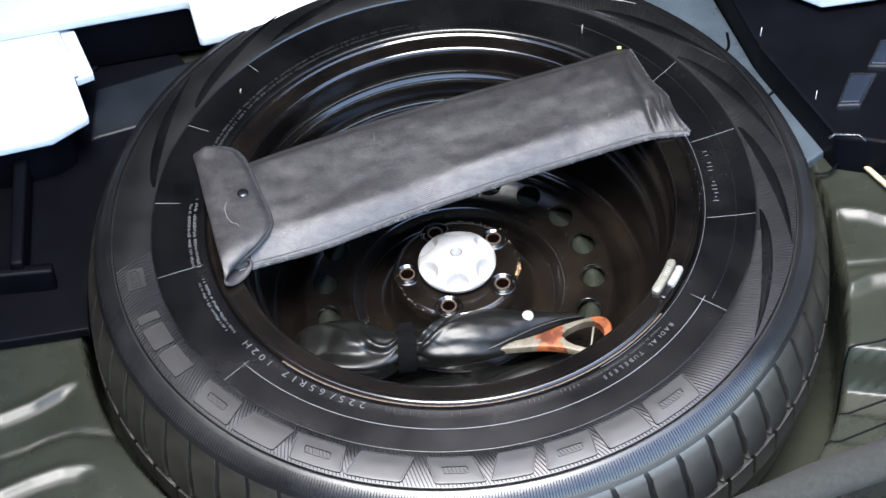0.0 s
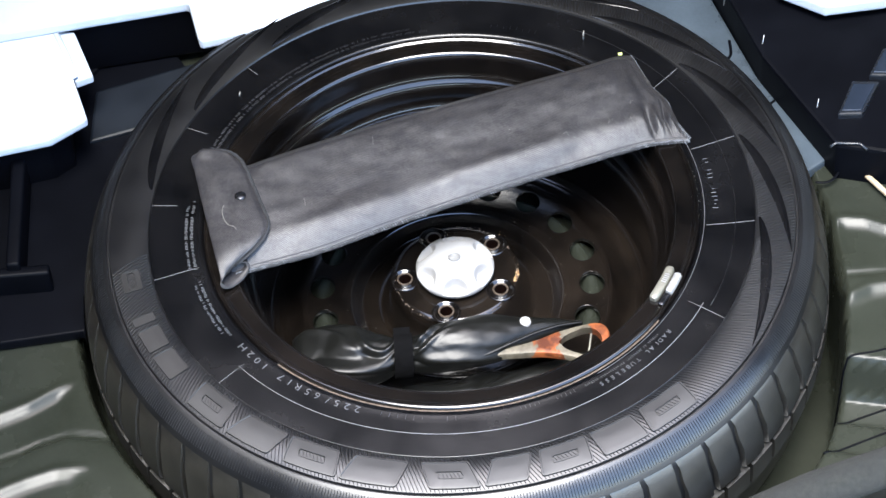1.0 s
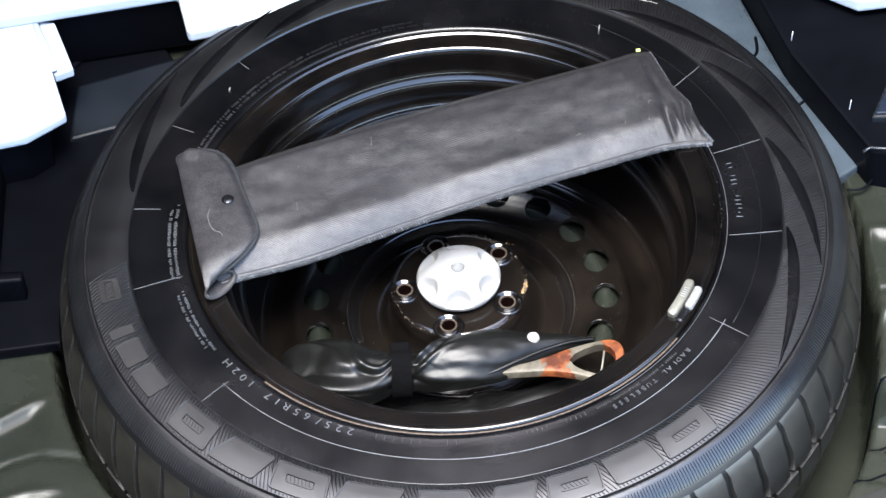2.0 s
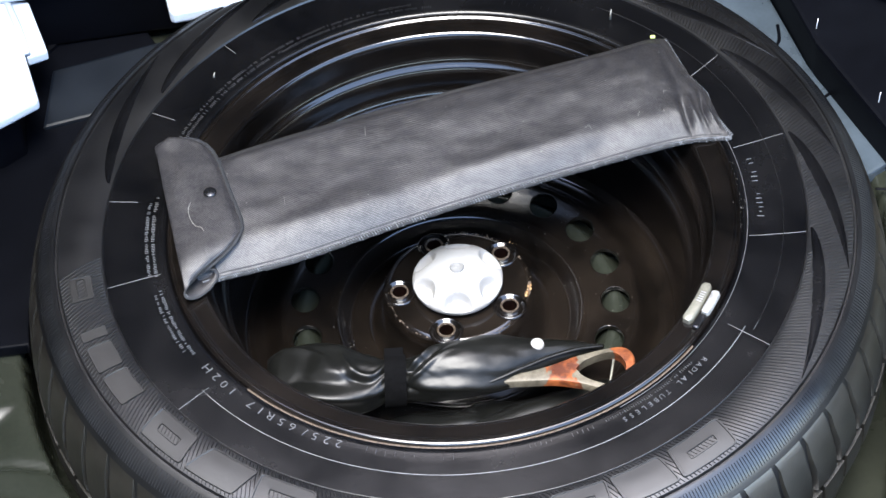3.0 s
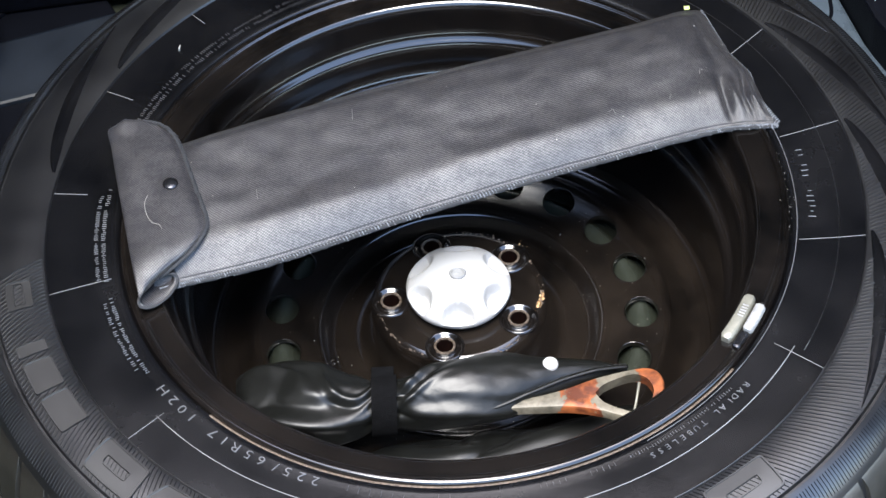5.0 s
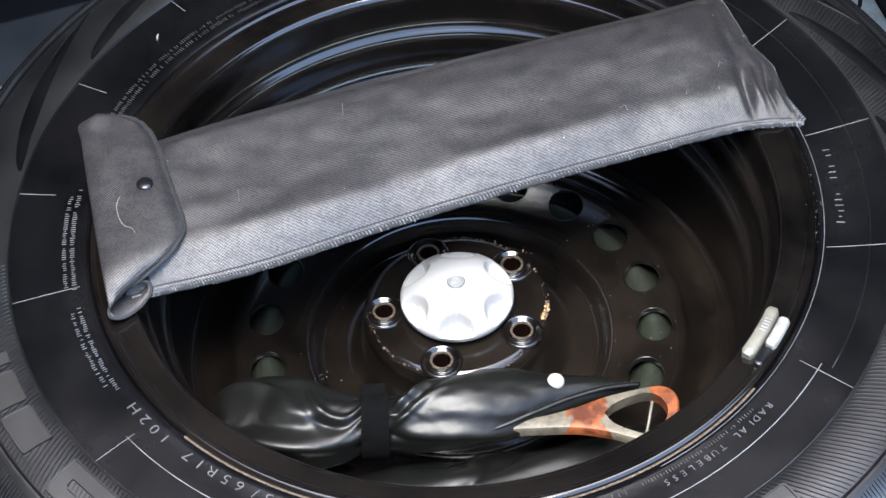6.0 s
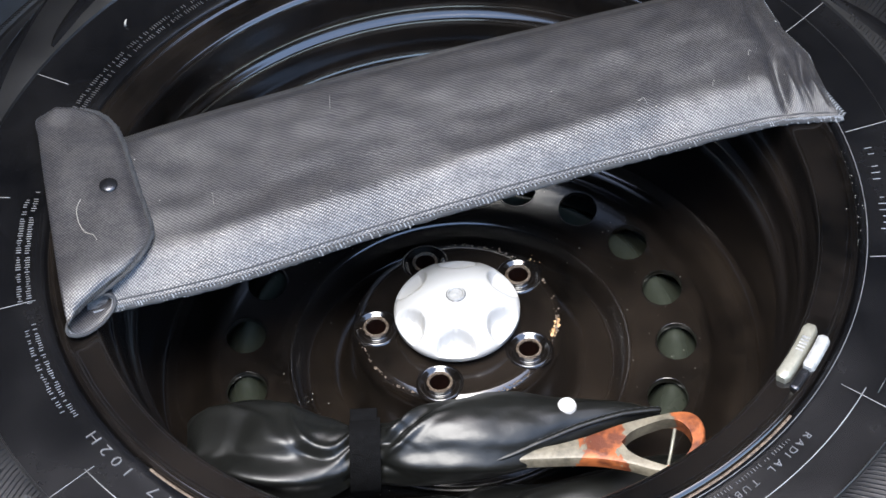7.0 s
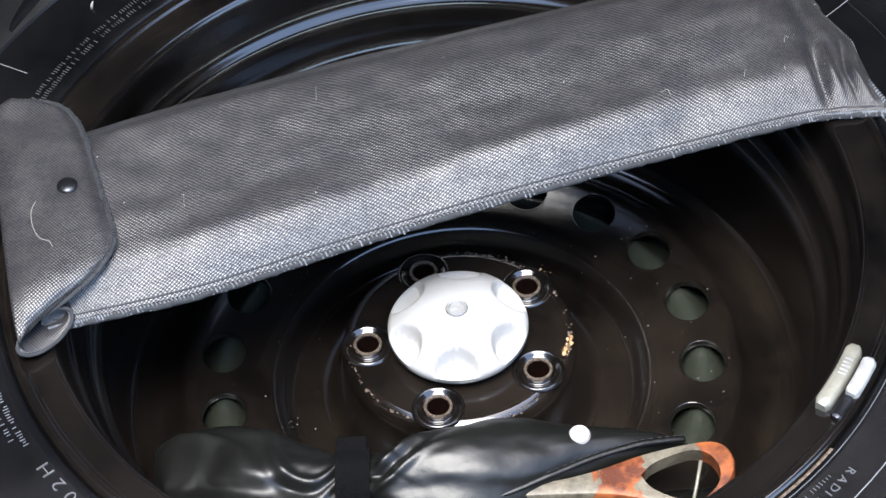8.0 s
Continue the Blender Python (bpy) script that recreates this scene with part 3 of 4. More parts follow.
def rod_at(r, a, z, radius, depth, segs=32, r2=None):
    bm = bmesh.new()
    bmesh.ops.create_cone(bm, cap_ends=True, segments=segs, radius1=radius, radius2=radius if r2 is None else r2, depth=depth)
    bmesh.ops.translate(bm, vec=(r * math.cos(radians(a)), r * math.sin(radians(a)), z), verts=bm.verts)
    me = bpy.data.meshes.new("rod")
    bm.to_mesh(me)
    bm.free()
    return me


def oval_rod(r, a, z, radius, depth):
    me = rod_at(0, 0, 0, radius, depth, 40)
    c, s = math.cos(radians(a)) * r, math.sin(radians(a)) * r
    for v in me.vertices:
        v.co = (v.co.x + c, v.co.y * 1.16 + s, v.co.z + z)
    return me


disc = carve(disc, [oval_rod(0.1352, a, -0.0087, 0.0124, 0.03) for a in VENTS] + [rod_at(0.0506, a, HUB_Z, 0.0133, 0.03) for a in LUGS])
disc.set_sharp_from_angle(angle=radians(32))
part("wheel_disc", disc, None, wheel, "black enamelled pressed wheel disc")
VENT_LIP = [(0.0121, -0.0018), (0.0123, -0.0001), (0.0127, 0.0003), (0.0134, -0.0001)]
lip_mesh = revolve("vent_lip", VENT_LIP, STEEL, 32)
for a in VENTS:
    o = part("vent_lip", lip_mesh, None, wheel)
    o.location = (0.1352 * math.cos(radians(a)), 0.1352 * math.sin(radians(a)), -0.0055)
    o.scale = (1.02, 1.18, 1)
SEAT = smooth_profile([(0.0066, 0.0004), (0.0070, 0.0014), (0.0078, 0.0017), (0.0085, 0.0010), (0.0090, -0.0003), (0.0097, -0.0011), (0.0105, -0.0010), (0.0120, -0.0001),
                       (0.0136, 0.0009), (0.0147, 0.0009), (0.0160, -0.0005)], 4)
seat_mesh = revolve("bolt_seat", SEAT, STEEL, 40)
edge_mesh = revolve("worn_edge", smooth_profile([(0.0066, 0.0006), (0.0069, 0.0016), (0.0075, 0.0020), (0.0081, 0.0017), (0.0085, 0.0006)], 3), RUST, 64)
grit = random.Random(31)
for v in edge_mesh.vertices:
    v.co = v.co * (1 + grit.uniform(-0.035, 0.035))
    v.co.z += grit.uniform(-0.0003, 0.0002)
dark_mesh = revolve("bolt_hole", [(0.0069, 0.0010), (0.0066, -0.002), (0.0064, -0.0360), (0.0056, -0.0400), (0.0005, -0.0402)], HOLE, 24)
for a in LUGS:
    o = part("bolt_seat", seat_mesh, None, wheel)
    o.location = (0.0506 * math.cos(radians(a)), 0.0506 * math.sin(radians(a)), HUB_Z)
    o.scale = (DEEP, DEEP, DEEP)
    part("worn_edge", edge_mesh, None, o, "bare rusty edge").location = (0, 0, 0.0004)
    part("bolt_hole", dark_mesh, None, o, "rusty bolt hole with shade in its colour")
# rust flakes round the hub edge
rng = random.Random(11)


def flakes(name, spots, material, parent, label=""):
    verts, faces = [], []
    for x, y, z, s in spots:
        n = len(verts)
        k = rng.randint(5, 7)
        verts.append((x, y, z + s * 0.25))
        for i in range(k):
            w = 2 * math.pi * i / k
            q = s * rng.uniform(0.5, 1.2)
            verts.append((x + q * math.cos(w), y + q * math.sin(w), z - 0.0002))
        faces += [(n, n + 1 + i, n + 1 + (i + 1) % k) for i in range(k)]
    return part(name, mesh_of(name, verts, faces, material, smooth=False), None, parent, label)


spots = []
for i in range(170):
    a = rng.choice([rng.gauss(-12, 12), rng.gauss(40, 16), rng.gauss(-130, 18), rng.gauss(200, 18), rng.gauss(80, 18), rng.gauss(-55, 8)])
    r = 0.0612 + rng.gauss(0, 0.0008)
    spots.append((r * math.cos(radians(a)), r * math.sin(radians(a)), HUB_Z - 0.0008, abs(rng.gauss(0.0004, 0.0003)) + 0.0002))
tagged(flakes("rust_dust", spots, RUST, wheel, "specks of pale rust round the hub"), kind="stuff")
spots = []
for i in range(110):
    t = rng.random()
    a, r = -16 + 15 * t, 0.0590 + 0.0033 * t + rng.gauss(0, 0.0008)
    spots.append((r * math.cos(radians(a)), r * math.sin(radians(a)), HUB_Z - 0.0002 if r < 0.0604 else HUB_Z - 0.0014, rng.uniform(0.0003, 0.0010)))
for i in range(12):
    spots.append((0.0475 + rng.gauss(0, 0.003), 0.0447 + rng.gauss(0, 0.0012), HUB_Z + 0.0004, rng.uniform(0.0003, 0.0007)))
tagged(flakes("orange_rust_patch", spots, RUST_FLAKE, wheel, "bright orange rust patch on the hub"), kind="stuff")
spots = []
for i in range(120):
    a, r = rng.uniform(-180, 180), rng.uniform(0.085, 0.150)
    z = float(np.interp(r, [p[0] for p in reversed(DISC)], [p[1] for p in reversed(DISC)]))
    spots.append((r * math.cos(radians(a)), r * math.sin(radians(a)), z + 0.0003, rng.uniform(0.0002, 0.0005)))
tagged(flakes("dust", spots, LINT, wheel, "scattered dust specks"), kind="stuff")

grit_spots = []
for i in range(90):
    a, r = rng.gauss(-2, 8), 0.2385 + rng.gauss(0, 0.0016)
    grit_spots.append((r * math.cos(radians(a)), r * math.sin(radians(a)), 0.1131, rng.uniform(0.0001, 0.0004)))
tagged(flakes("lip_grit", grit_spots, LINT, wheel, "pale grit caught along the lip"), kind="stuff")

# ---- white wing nut that clamps the wheel ----
nut = thing("clamp_knob", "round white plastic clamp knob with six scalloped grips", "clamp knob", at=(0, 0, HUB_Z))


def knob():
    nr, na, rad = 44, 180, 0.0388
    verts, faces = [], []
    cuts = [90 + 60 * k - 2 for k in range(6)]
    for i in range(nr + 1):
        r = rad * i / nr
        for j in range(na):
            a = radians(360.0 * j / na)
            z = 0.0245 - 0.0128 * (r / rad) ** 2.6
            x, y = r * math.cos(a), r * math.sin(a)
            for c in cuts:
                cx, cy = 0.0372 * math.cos(radians(c)), 0.0372 * math.sin(radians(c))
                g = 1 - step(math.hypot(x - cx, y - cy), 0.0112, 0.0136)
                z += (min(z, 0.0112 - 0.30 * min(rad - r, 0.007)) - z) * g
            if r > 0.0374:
                z -= (r - 0.0374) * 0.8
            verts.append((x, y, z))
    for rr, zz in ((0.0388, 0.0070), (0.0378, 0.0060), (0.0300, 0.0055), (0.0295, 0.0)):
        for j in range(na):
            a = radians(360.0 * j / na)
            verts.append((rr * math.cos(a), rr * math.sin(a), zz))
    for i in range(nr + 4):
        for j in range(na):
            k = (j + 1) % na
            faces.append((i * na + j, i * na + k, (i + 1) * na + k, (i + 1) * na + j))
    return mesh_of("knob_body", verts, faces, WHITE, sharp=50)


part("knob_body", knob(), None, nut)
# Dark ring stands in for the shade in the gap round the bolt.
part("gap_ring", revolve("gap_ring", [(0.0056, 0.0236), (0.0058, 0.0244), (0.0061, 0.0246), (0.0063, 0.0236)], DARKMETAL, 32), None, nut, "thin dark ring drawn for the shaded gap round the bolt")
part("bolt_end", revolve("bolt_end", [(0.0058, 0.0225), (0.0058, 0.0252), (0.0052, 0.0258), (0.0044, 0.0255), (0.0040, 0.0247), (0.0002, 0.0247)], COATED, 16, sharp=40), None, nut, "small grey bolt end")

# ---- wheel weights on the lip ----


def arc_bar(name, r, a0, a1, w, h, z, material, n=14):
    verts, faces = [], []
    sec = [(-0.5, 0.0), (-0.5, 0.74), (-0.44, 0.93), (-0.34, 1.0), (0.30, 1.0), (0.40, 0.92), (0.5, 0.70), (0.5, 0.0)]
    for i in range(n + 1):
        t = i / n
        a = radians(a0 + (a1 - a0) * t)
        e = 1 - 0.35 * max(0.0, abs(2 * t - 1) - 0.86) / 0.14
        for u, v in sec:
            rr = r + u * w * e
            verts.append((rr * math.cos(a), rr * math.sin(a), z + v * h * (0.6 + 0.4 * e)))
    k = len(sec)
    for i in range(n):
        for q in range(k - 1):
            faces.append((i * k + q, (i + 1) * k + q, (i + 1) * k + q + 1, i * k + q + 1))
    faces += [tuple(range(k)), tuple(n * k + q for q in range(k))]
    return mesh_of(name, verts, faces, material, sharp=50)


weight = thing("wheel_weight", "pale lead balance weight clipped to the wheel lip", "wheel weight", "balance weights")
part("weight_body", arc_bar("weight_body", 0.2240, -24.8, -35.7, 0.0088, 0.0064, 0.1108, LEAD), None, weight)
ink = []
for i in range(5):
    a = radians(-27.6 - i * 0.62)
    ink.append(((0.2245 + 0.0000) * math.cos(a), 0.2245 * math.sin(a), a))
verts, faces = [], []
for x, y, a in ink:
    u, v = Vector((math.cos(a), math.sin(a), 0)) * 0.0022, Vector((-math.sin(a), math.cos(a), 0)) * 0.0006
    c = Vector((x, y, 0.1171))
    n = len(verts)
    for sgn in ((-1, -1), (1, -1), (1, 1), (-1, 1)):
        verts.append(c + u * sgn[0] + v * sgn[1])
    verts += [p + Vector((0, 0, 0.0003)) for p in verts[n:n + 4]]
    faces += [(n, n + 1, n + 2, n + 3), (n + 4, n + 5, n + 6, n + 7)] + [(n + i, n + (i + 1) % 4, n + 4 + (i + 1) % 4, n + 4 + i) for i in range(4)]
part("stamped_bars", mesh_of("stamped_bars", verts, faces, CHROME, smooth=False), None, weight, "stamped grey bars")
stick = thing("wheel_weight", "short white coated balance weight with black clip", "wheel weight", "balance weights")
part("weight_body", arc_bar("weight_body", 0.2338, -26.3, -32.4, 0.0075, 0.0065, 0.1118, COATED), None, stick)
part("clip", arc_bar("clip", 0.2332, -32.4, -36.2, 0.0060, 0.0030, 0.1122, DARKMETAL), None, stick, "black spring clip")

# ---- grey cloth tool pouch laid across the wheel ----
pouch = thing("tool_pouch", "grey-blue woven cloth tool pouch with buttoned flap lying across the wheel", "tool pouch")
FRONT = [(-0.2121, -0.0586), (-0.1976, -0.0542), (-0.1288, -0.0374), (-0.0443, -0.0065), (0.0417, 0.0221), (0.1288, 0.0477), (0.1971, 0.0659), (0.2383, 0.0675)]
BACK = [(-0.2360, 0.0605), (-0.1927, 0.0733), (-0.1281, 0.0956), (-0.0407, 0.1217), (0.0479, 0.1457), (0.1375, 0.1688), (0.1784, 0.1817), (0.1935, 0.1860)]
POUCH_Z = 0.1145


def pouch_height(u, v):
    """Height of the cloth over the lip, u along its length and v from the front seam to the back."""
    body = 0.0190 * step(u, -0.25, 0.12) * (1 - 0.62 * step(u, 0.80, 1.0))
    ramp = v / 0.175
    s = 0.84 * (ramp - 0.12 * math.log1p(math.exp((ramp - 1) / 0.12)) + 0.12 * math.log1p(math.exp(-1 / 0.12))) + 0.16 * step(v, 0.18, 0.75)
    s *= 1 - 0.60 * step(v, 0.86, 1.02)
    h = body * s * (1.0 + 0.04 * math.sin(v * 7 + u * 5))
    h += 0.0009 * noise.noise((u * 9, v * 3, 0.3)) * s + 0.0007 * noise.noise((u * 30, v * 9, 1.3)) * s
    pucker = math.exp(-((u - 0.885) / 0.009) ** 2) * (1 - step(v, 0.08, 0.40))
    h -= 0.0085 * pucker * s
    h += 0.0045 * math.exp(-((u - 0.910) / 0.009) ** 2) * (1 - step(v, 0.10, 0.40)) * s
    h -= 0.0040 * math.exp(-((u - 0.935 - 0.05 * v) / 0.007) ** 2) * (1 - step(v, 0.12, 0.45)) * s
    h += 0.0035 * math.exp(-((u - 0.962 - 0.03 * v) / 0.008) ** 2) * (1 - step(v, 0.12, 0.45)) * s
    h += 0.0012 * math.sin(u * 23 + 2.5 * noise.noise((u * 6, v * 2, 5.0))) * step(v, 0.0, 0.1) * (1 - step(v, 0.15, 0.4))
    h += 0.0008 * math.sin((u - 0.84) * 60 + v * 4) * step(u, 0.84, 0.9) * (1 - step(v, 0.5, 0.9)) * s
    h += 0.0011 * math.sin(u * 40 + v * 13) * (1 - step(u, 0.1, 0.3)) * s
    return h


def end_wave(u, v):
    """The open end of the cloth is not cut straight: it bulges in its middle and draws in above."""
    return step(u, 0.84, 1.0) * float(np.interp(v, [0, 0.1, 0.2, 0.41, 0.6, 0.83, 1], [0.002, 0.0, -0.0022, 0.0032, -0.0026, -0.0014, 0]))


def pouch_body():
    nu, nv = 260, 64
    verts, faces, uvs = [], [], []
    for i in range(nu + 1):
        u = i / nu
        f, b = lerp_curve(FRONT, u), lerp_curve(BACK, u)
        run = 0.0
        for j in range(nv + 1):
            v = (j / nv) ** 1.35
            p = f + (b - f) * v
            verts.append((p[0] + end_wave(u, v), p[1], POUCH_Z + pouch_height(u, v) + 0.0006))
            if j:
                run += (Vector(verts[-1]) - Vector(verts[-2])).length
            uvs.append((u * 0.47, run))
    for i in range(nu + 1):
        u = i / nu
        f, b = lerp_curve(FRONT, u), lerp_curve(BACK, u)
        for j in (0, nv):
            p = f + (b - f) * (j / nv)
            verts.append((p[0], p[1], POUCH_Z - 0.0006))
            uvs.append((u * 0.47, 0.0))
    n, base = nv + 1, (nu + 1) * (nv + 1)
    for i in range(nu):
        for j in range(nv):
            faces.append((i * n + j, (i + 1) * n + j, (i + 1) * n + j + 1, i * n + j + 1))
        faces.append((i * n, base + 2 * i, base + 2 * i + 2, (i + 1) * n))
        faces.append((i * n + nv, (i + 1) * n + nv, base + 2 * i + 3, base + 2 * i + 1))
        faces.append((base + 2 * i, base + 2 * i + 1, base + 2 * i + 3, base + 2 * i + 2))
    faces.append(tuple(range(nv + 1)) + (base + 1, base))
    k = nu * n
    faces.append(tuple(range(k, k + n)) + (base + 2 * nu + 1, base + 2 * nu))
    return mesh_of("pouch_body", verts, faces, DENIM, uvs=uvs)


part("pouch_body", pouch_body(), None, pouch)


def wavy(pts, amp, freq, seed):
    r = random.Random(seed)
    return [Vector(p) + Vector((r.uniform(-amp, amp), r.uniform(-amp, amp), r.uniform(-amp, amp))) for p in pts]


seam = [(*(lerp_curve(FRONT, 0.07 + 0.93 * i / 160) + np.array((0.0006, -0.0016))), POUCH_Z - 0.0004) for i in range(161)]
part("seam_binding", tube("seam_binding", wavy(seam, 0.00035, 1, 4), 0.0020, HEM, 8), None, pouch, "frayed stitched binding along the seam")


def overlock(name, line, length, material, seed, count):
    """Slanting overlock stitches across a cloth edge, with a few frayed ends."""
    r = random.Random(seed)
    verts, faces = [], []
    for k in range(count):
        t = (k + 0.5) / count
        p, q = Vector(lerp_curve(line, t)), Vector(lerp_curve(line, min(1.0, t + 0.01)))
        d = (q - p).normalized() if (q - p).length > 1e-7 else Vector((1, 0, 0))
        s = Vector((d.y, -d.x, 0))
        ln = length * (r.uniform(1.2, 1.6) if r.random() < 0.05 else r.uniform(0.75, 1.1))
        run = [p - s * length * 0.7 + Vector((0, 0, 0.0014)), p + d * 0.0004 + Vector((0, 0, 0.0023)), p + s * ln + d * 0.0010 + Vector((0, 0, r.uniform(-0.0008, 0.0006)))]
        n = len(verts)
        for i, c in enumerate(run):
            verts += [c - d * 0.00042, c + Vector((0, 0, 0.00045)), c + d * 0.00042]
        for i in range(2):
            o = n + 3 * i
            faces += [(o, o + 3, o + 4, o + 1), (o + 1, o + 4, o + 5, o + 2), (o, o + 2, o + 5, o + 3)]
    return mesh_of(name, verts, faces, material, smooth=False)


tagged(part("overlock_stitching", overlock("overlock_stitching", seam, 0.0019, THREAD, 21, 250), None, pouch, "pale overlock stitches"), kind="stuff")
fold = []
for i in range(161):
    u = 0.10 + 0.9 * i / 160
    f, b = lerp_curve(FRONT, u), lerp_curve(BACK, u)
    p = f + (b - f) * 0.020
    fold.append((p[0], p[1], POUCH_Z + pouch_height(u, 0.020) + 0.0002))
part("stitch_line", tube("stitch_line", fold, 0.0007, DARKTHREAD, 5), None, pouch)
end = [(*(lerp_curve(FRONT, 1.0) * (1 - t) + lerp_curve(BACK, 1.0) * t + np.array((end_wave(1.0, t), 0))), POUCH_Z + 0.5 * pouch_height(1.0, t)) for t in [i / 40 for i in range(41)]]
part("end_binding", tube("end_binding", wavy(end, 0.0009, 1, 6), 0.0018, HEM, 7), None, pouch)
tagged(part("overlock_stitching", overlock("overlock_stitching", end[::-1], 0.0024, THREAD, 22, 70), None, pouch), kind="stuff")

FLAP_W = [(-0.2389, 0.0866), (-0.2502, 0.0792), (-0.2478, 0.0621), (-0.2426, 0.0300), (-0.2366, -0.0044), (-0.2307, -0.0380), (-0.2248, -0.0667), (-0.2215, -0.0767)]
FLAP_E = [(-0.2340, 0.0866), (-0.2126, 0.0826), (-0.1993, 0.0680), (-0.1901, 0.0412), (-0.1827, 0.0150), (-0.1745, -0.0165), (-0.1850, -0.0388), (-0.2085, -0.0572)]


def flap():
    """The folded-over end of the cloth, thick at its bound edge and turned down at the fold."""
    nt, ns = 64, 30
    verts, faces, uvs = [], [], []
    for lay in (0, 1):
        for i in range(nt + 1):
            t = i / nt
            w, e = lerp_curve(FLAP_W, t), lerp_curve(FLAP_E, t)
            for j in range(ns + 1):
                s = j / ns
                p = w + (e - w) * s
                z = POUCH_Z + 0.0220 - 0.0090 * step(t, 0.76, 1.0) + 0.0012 * math.sin(s * 3.1)
                z += 0.0011 * noise.noise((s * 3, t * 6, 2.0)) - 0.0018 * step(s, 0.88, 1.0) - 0.0016 * (1 - step(s, 0.0, 0.2))
                if j == 0:
                    p = p + np.array((0.0035, 0.0))
                    z -= 0.020 * (1 - 0.6 * step(t, 0.72, 1.0))
                verts.append((p[0], p[1], z - (0.0 if lay == 0 else 0.0022)))
                uvs.append((p[0], p[1]))
    n, off = ns + 1, (nt + 1) * (ns + 1)
    for i in range(nt):
        for j in range(ns):
            a, b, c, d = i * n + j, (i + 1) * n + j, (i + 1) * n + j + 1, i * n + j + 1
            faces += [(a, b, c, d), (a + off, d + off, c + off, b + off)]
        for j in (0, ns):
            a, b = i * n + j, (i + 1) * n + j
            faces.append((a, b, b + off, a + off))
    for i in (0, nt):
        for j in range(ns):
            a = i * n + j
            faces.append((a, a + 1, a + 1 + off, a + off))
    edge = [verts[i * n + ns] for i in range(nt + 1)]
    return mesh_of("flap", verts, faces, DENIM, uvs=uvs), edge


flap_mesh, flap_edge = flap()
flap_ob = part("flap", flap_mesh, None, pouch, "buttoned cloth flap")
part("flap_binding", tube("flap_binding", wavy(flap_edge, 0.0004, 1, 8), 0.0016, HEM, 7), None, flap_ob, "frayed darker binding")
tagged(part("overlock_stitching", overlock("overlock_stitching", [tuple(p) for p in flap_edge[::-1]], 0.0018, HEM, 23, 110), None, flap_ob), kind="stuff")
bm = bmesh.new()
bmesh.ops.create_uvsphere(bm, u_segments=24, v_segments=12, radius=0.0056)
bmesh.ops.scale(bm, vec=(1, 1, 0.34), verts=bm.verts)
for f in bm.faces:
    f.smooth = True
snap = part("snap_button", bm, DARKMETAL, flap_ob, "round dark metal snap button")
snap.location = (-0.2011, 0.0198, POUCH_Z + 0.0240)


def cuff():
    """The open curl of cloth at the end of the flap."""
    verts, faces = [], []
    c0, c1 = Vector((-0.2090, -0.0650, 0.1210)), Vector((-0.2160, -0.0200, 0.1190))
    wide = Vector((0.70, 0.71, 0.0)).normalized()
    up = Vector((-0.50, 0.50, 0.70)).normalized()
    n, rows = 32, 8
    for lay in (0, 1):
        for q in range(rows + 1):
            t = q / rows
            c = c0 + (c1 - c0) * t
            for k in range(n):
                w = 2 * math.pi * k / n
                g = (1.0 if lay == 0 else 0.87) * (1 - 0.12 * t)
                verts.append(c + wide * (0.0178 * g * math.cos(w)) + up * (0.0078 * g * math.sin(w)))
    off = (rows + 1) * n
    for q in range(rows):
        for k in range(n):
            m = (k + 1) % n
            a, b, c, d = q * n + k, q * n + m, (q + 1) * n + m, (q + 1) * n + k
            faces += [(a, b, c, d), (a + off, d + off, c + off, b + off)]
    for k in range(n):
        m = (k + 1) % n
        faces.append((k, m, m + off, k + off))
    faces.append(tuple(off + rows * n + k for k in range(n)))
    return mesh_of("cuff", verts, faces, DENIM, uvs=[(v[0] * 1.2, v[1] + v[2]) for v in verts]), verts[:n]


cuff_mesh, cuff_edge = cuff()
part("cuff", cuff_mesh, None, pouch, "open curled cloth end")
part("cuff_binding", tube("cuff_binding", wavy(cuff_edge, 0.0002, 1, 9), 0.0011, HEM, 7, close=True), None, pouch)
# loose threads and lint on the cloth
hair = [(-0.2170, 0.0098), (-0.2188, 0.0018), (-0.2170, -0.0082), (-0.2130, -0.0157), (-0.2080, -0.0187), (-0.2055, -0.0227)]
thread = thing("loose_thread", "pale curled thread lying on the cloth flap", "thread")
part("thread", tube("thread", [(*lerp_curve(hair, i / 30), POUCH_Z + 0.0237 + 0.0004 * math.sin(i * 0.3)) for i in range(31)], 0.00022, LINT, 5), None, thread)


def pouch_top(u, v):
    p = lerp_curve(FRONT, u) * (1 - v) + lerp_curve(BACK, u) * v
    return (p[0], p[1], POUCH_Z + pouch_height(u, v) + 0.0012)


lint_spots = [pouch_top(rng.uniform(0.15, 0.97), rng.uniform(0.1, 0.85)) for i in range(24)]
tagged(flakes("lint", [(x, y, z, rng.uniform(0.0002, 0.0007)) for x, y, z in lint_spots], LINT, pouch, "specks of pale lint"), kind="stuff")
for k in range(6):
    u, v = rng.uniform(0.25, 0.95), rng.uniform(0.2, 0.8)
    du, dv = rng.uniform(-0.012, 0.012), rng.uniform(-0.08, 0.08)
    part("lint_hair", tube("lint_hair", [pouch_top(u + du * q / 5, v + dv * q / 5 + 0.02 * math.sin(q)) for q in range(6)], 0.00013, LINT, 4), None, pouch)

# ---- black vinyl tool bag in the hollow of the wheel ----
bag = thing("tool_bag", "black glossy vinyl tool roll cinched by a strap inside the wheel", "tool bag")
bag.location = (0, 0, HUB_Z)


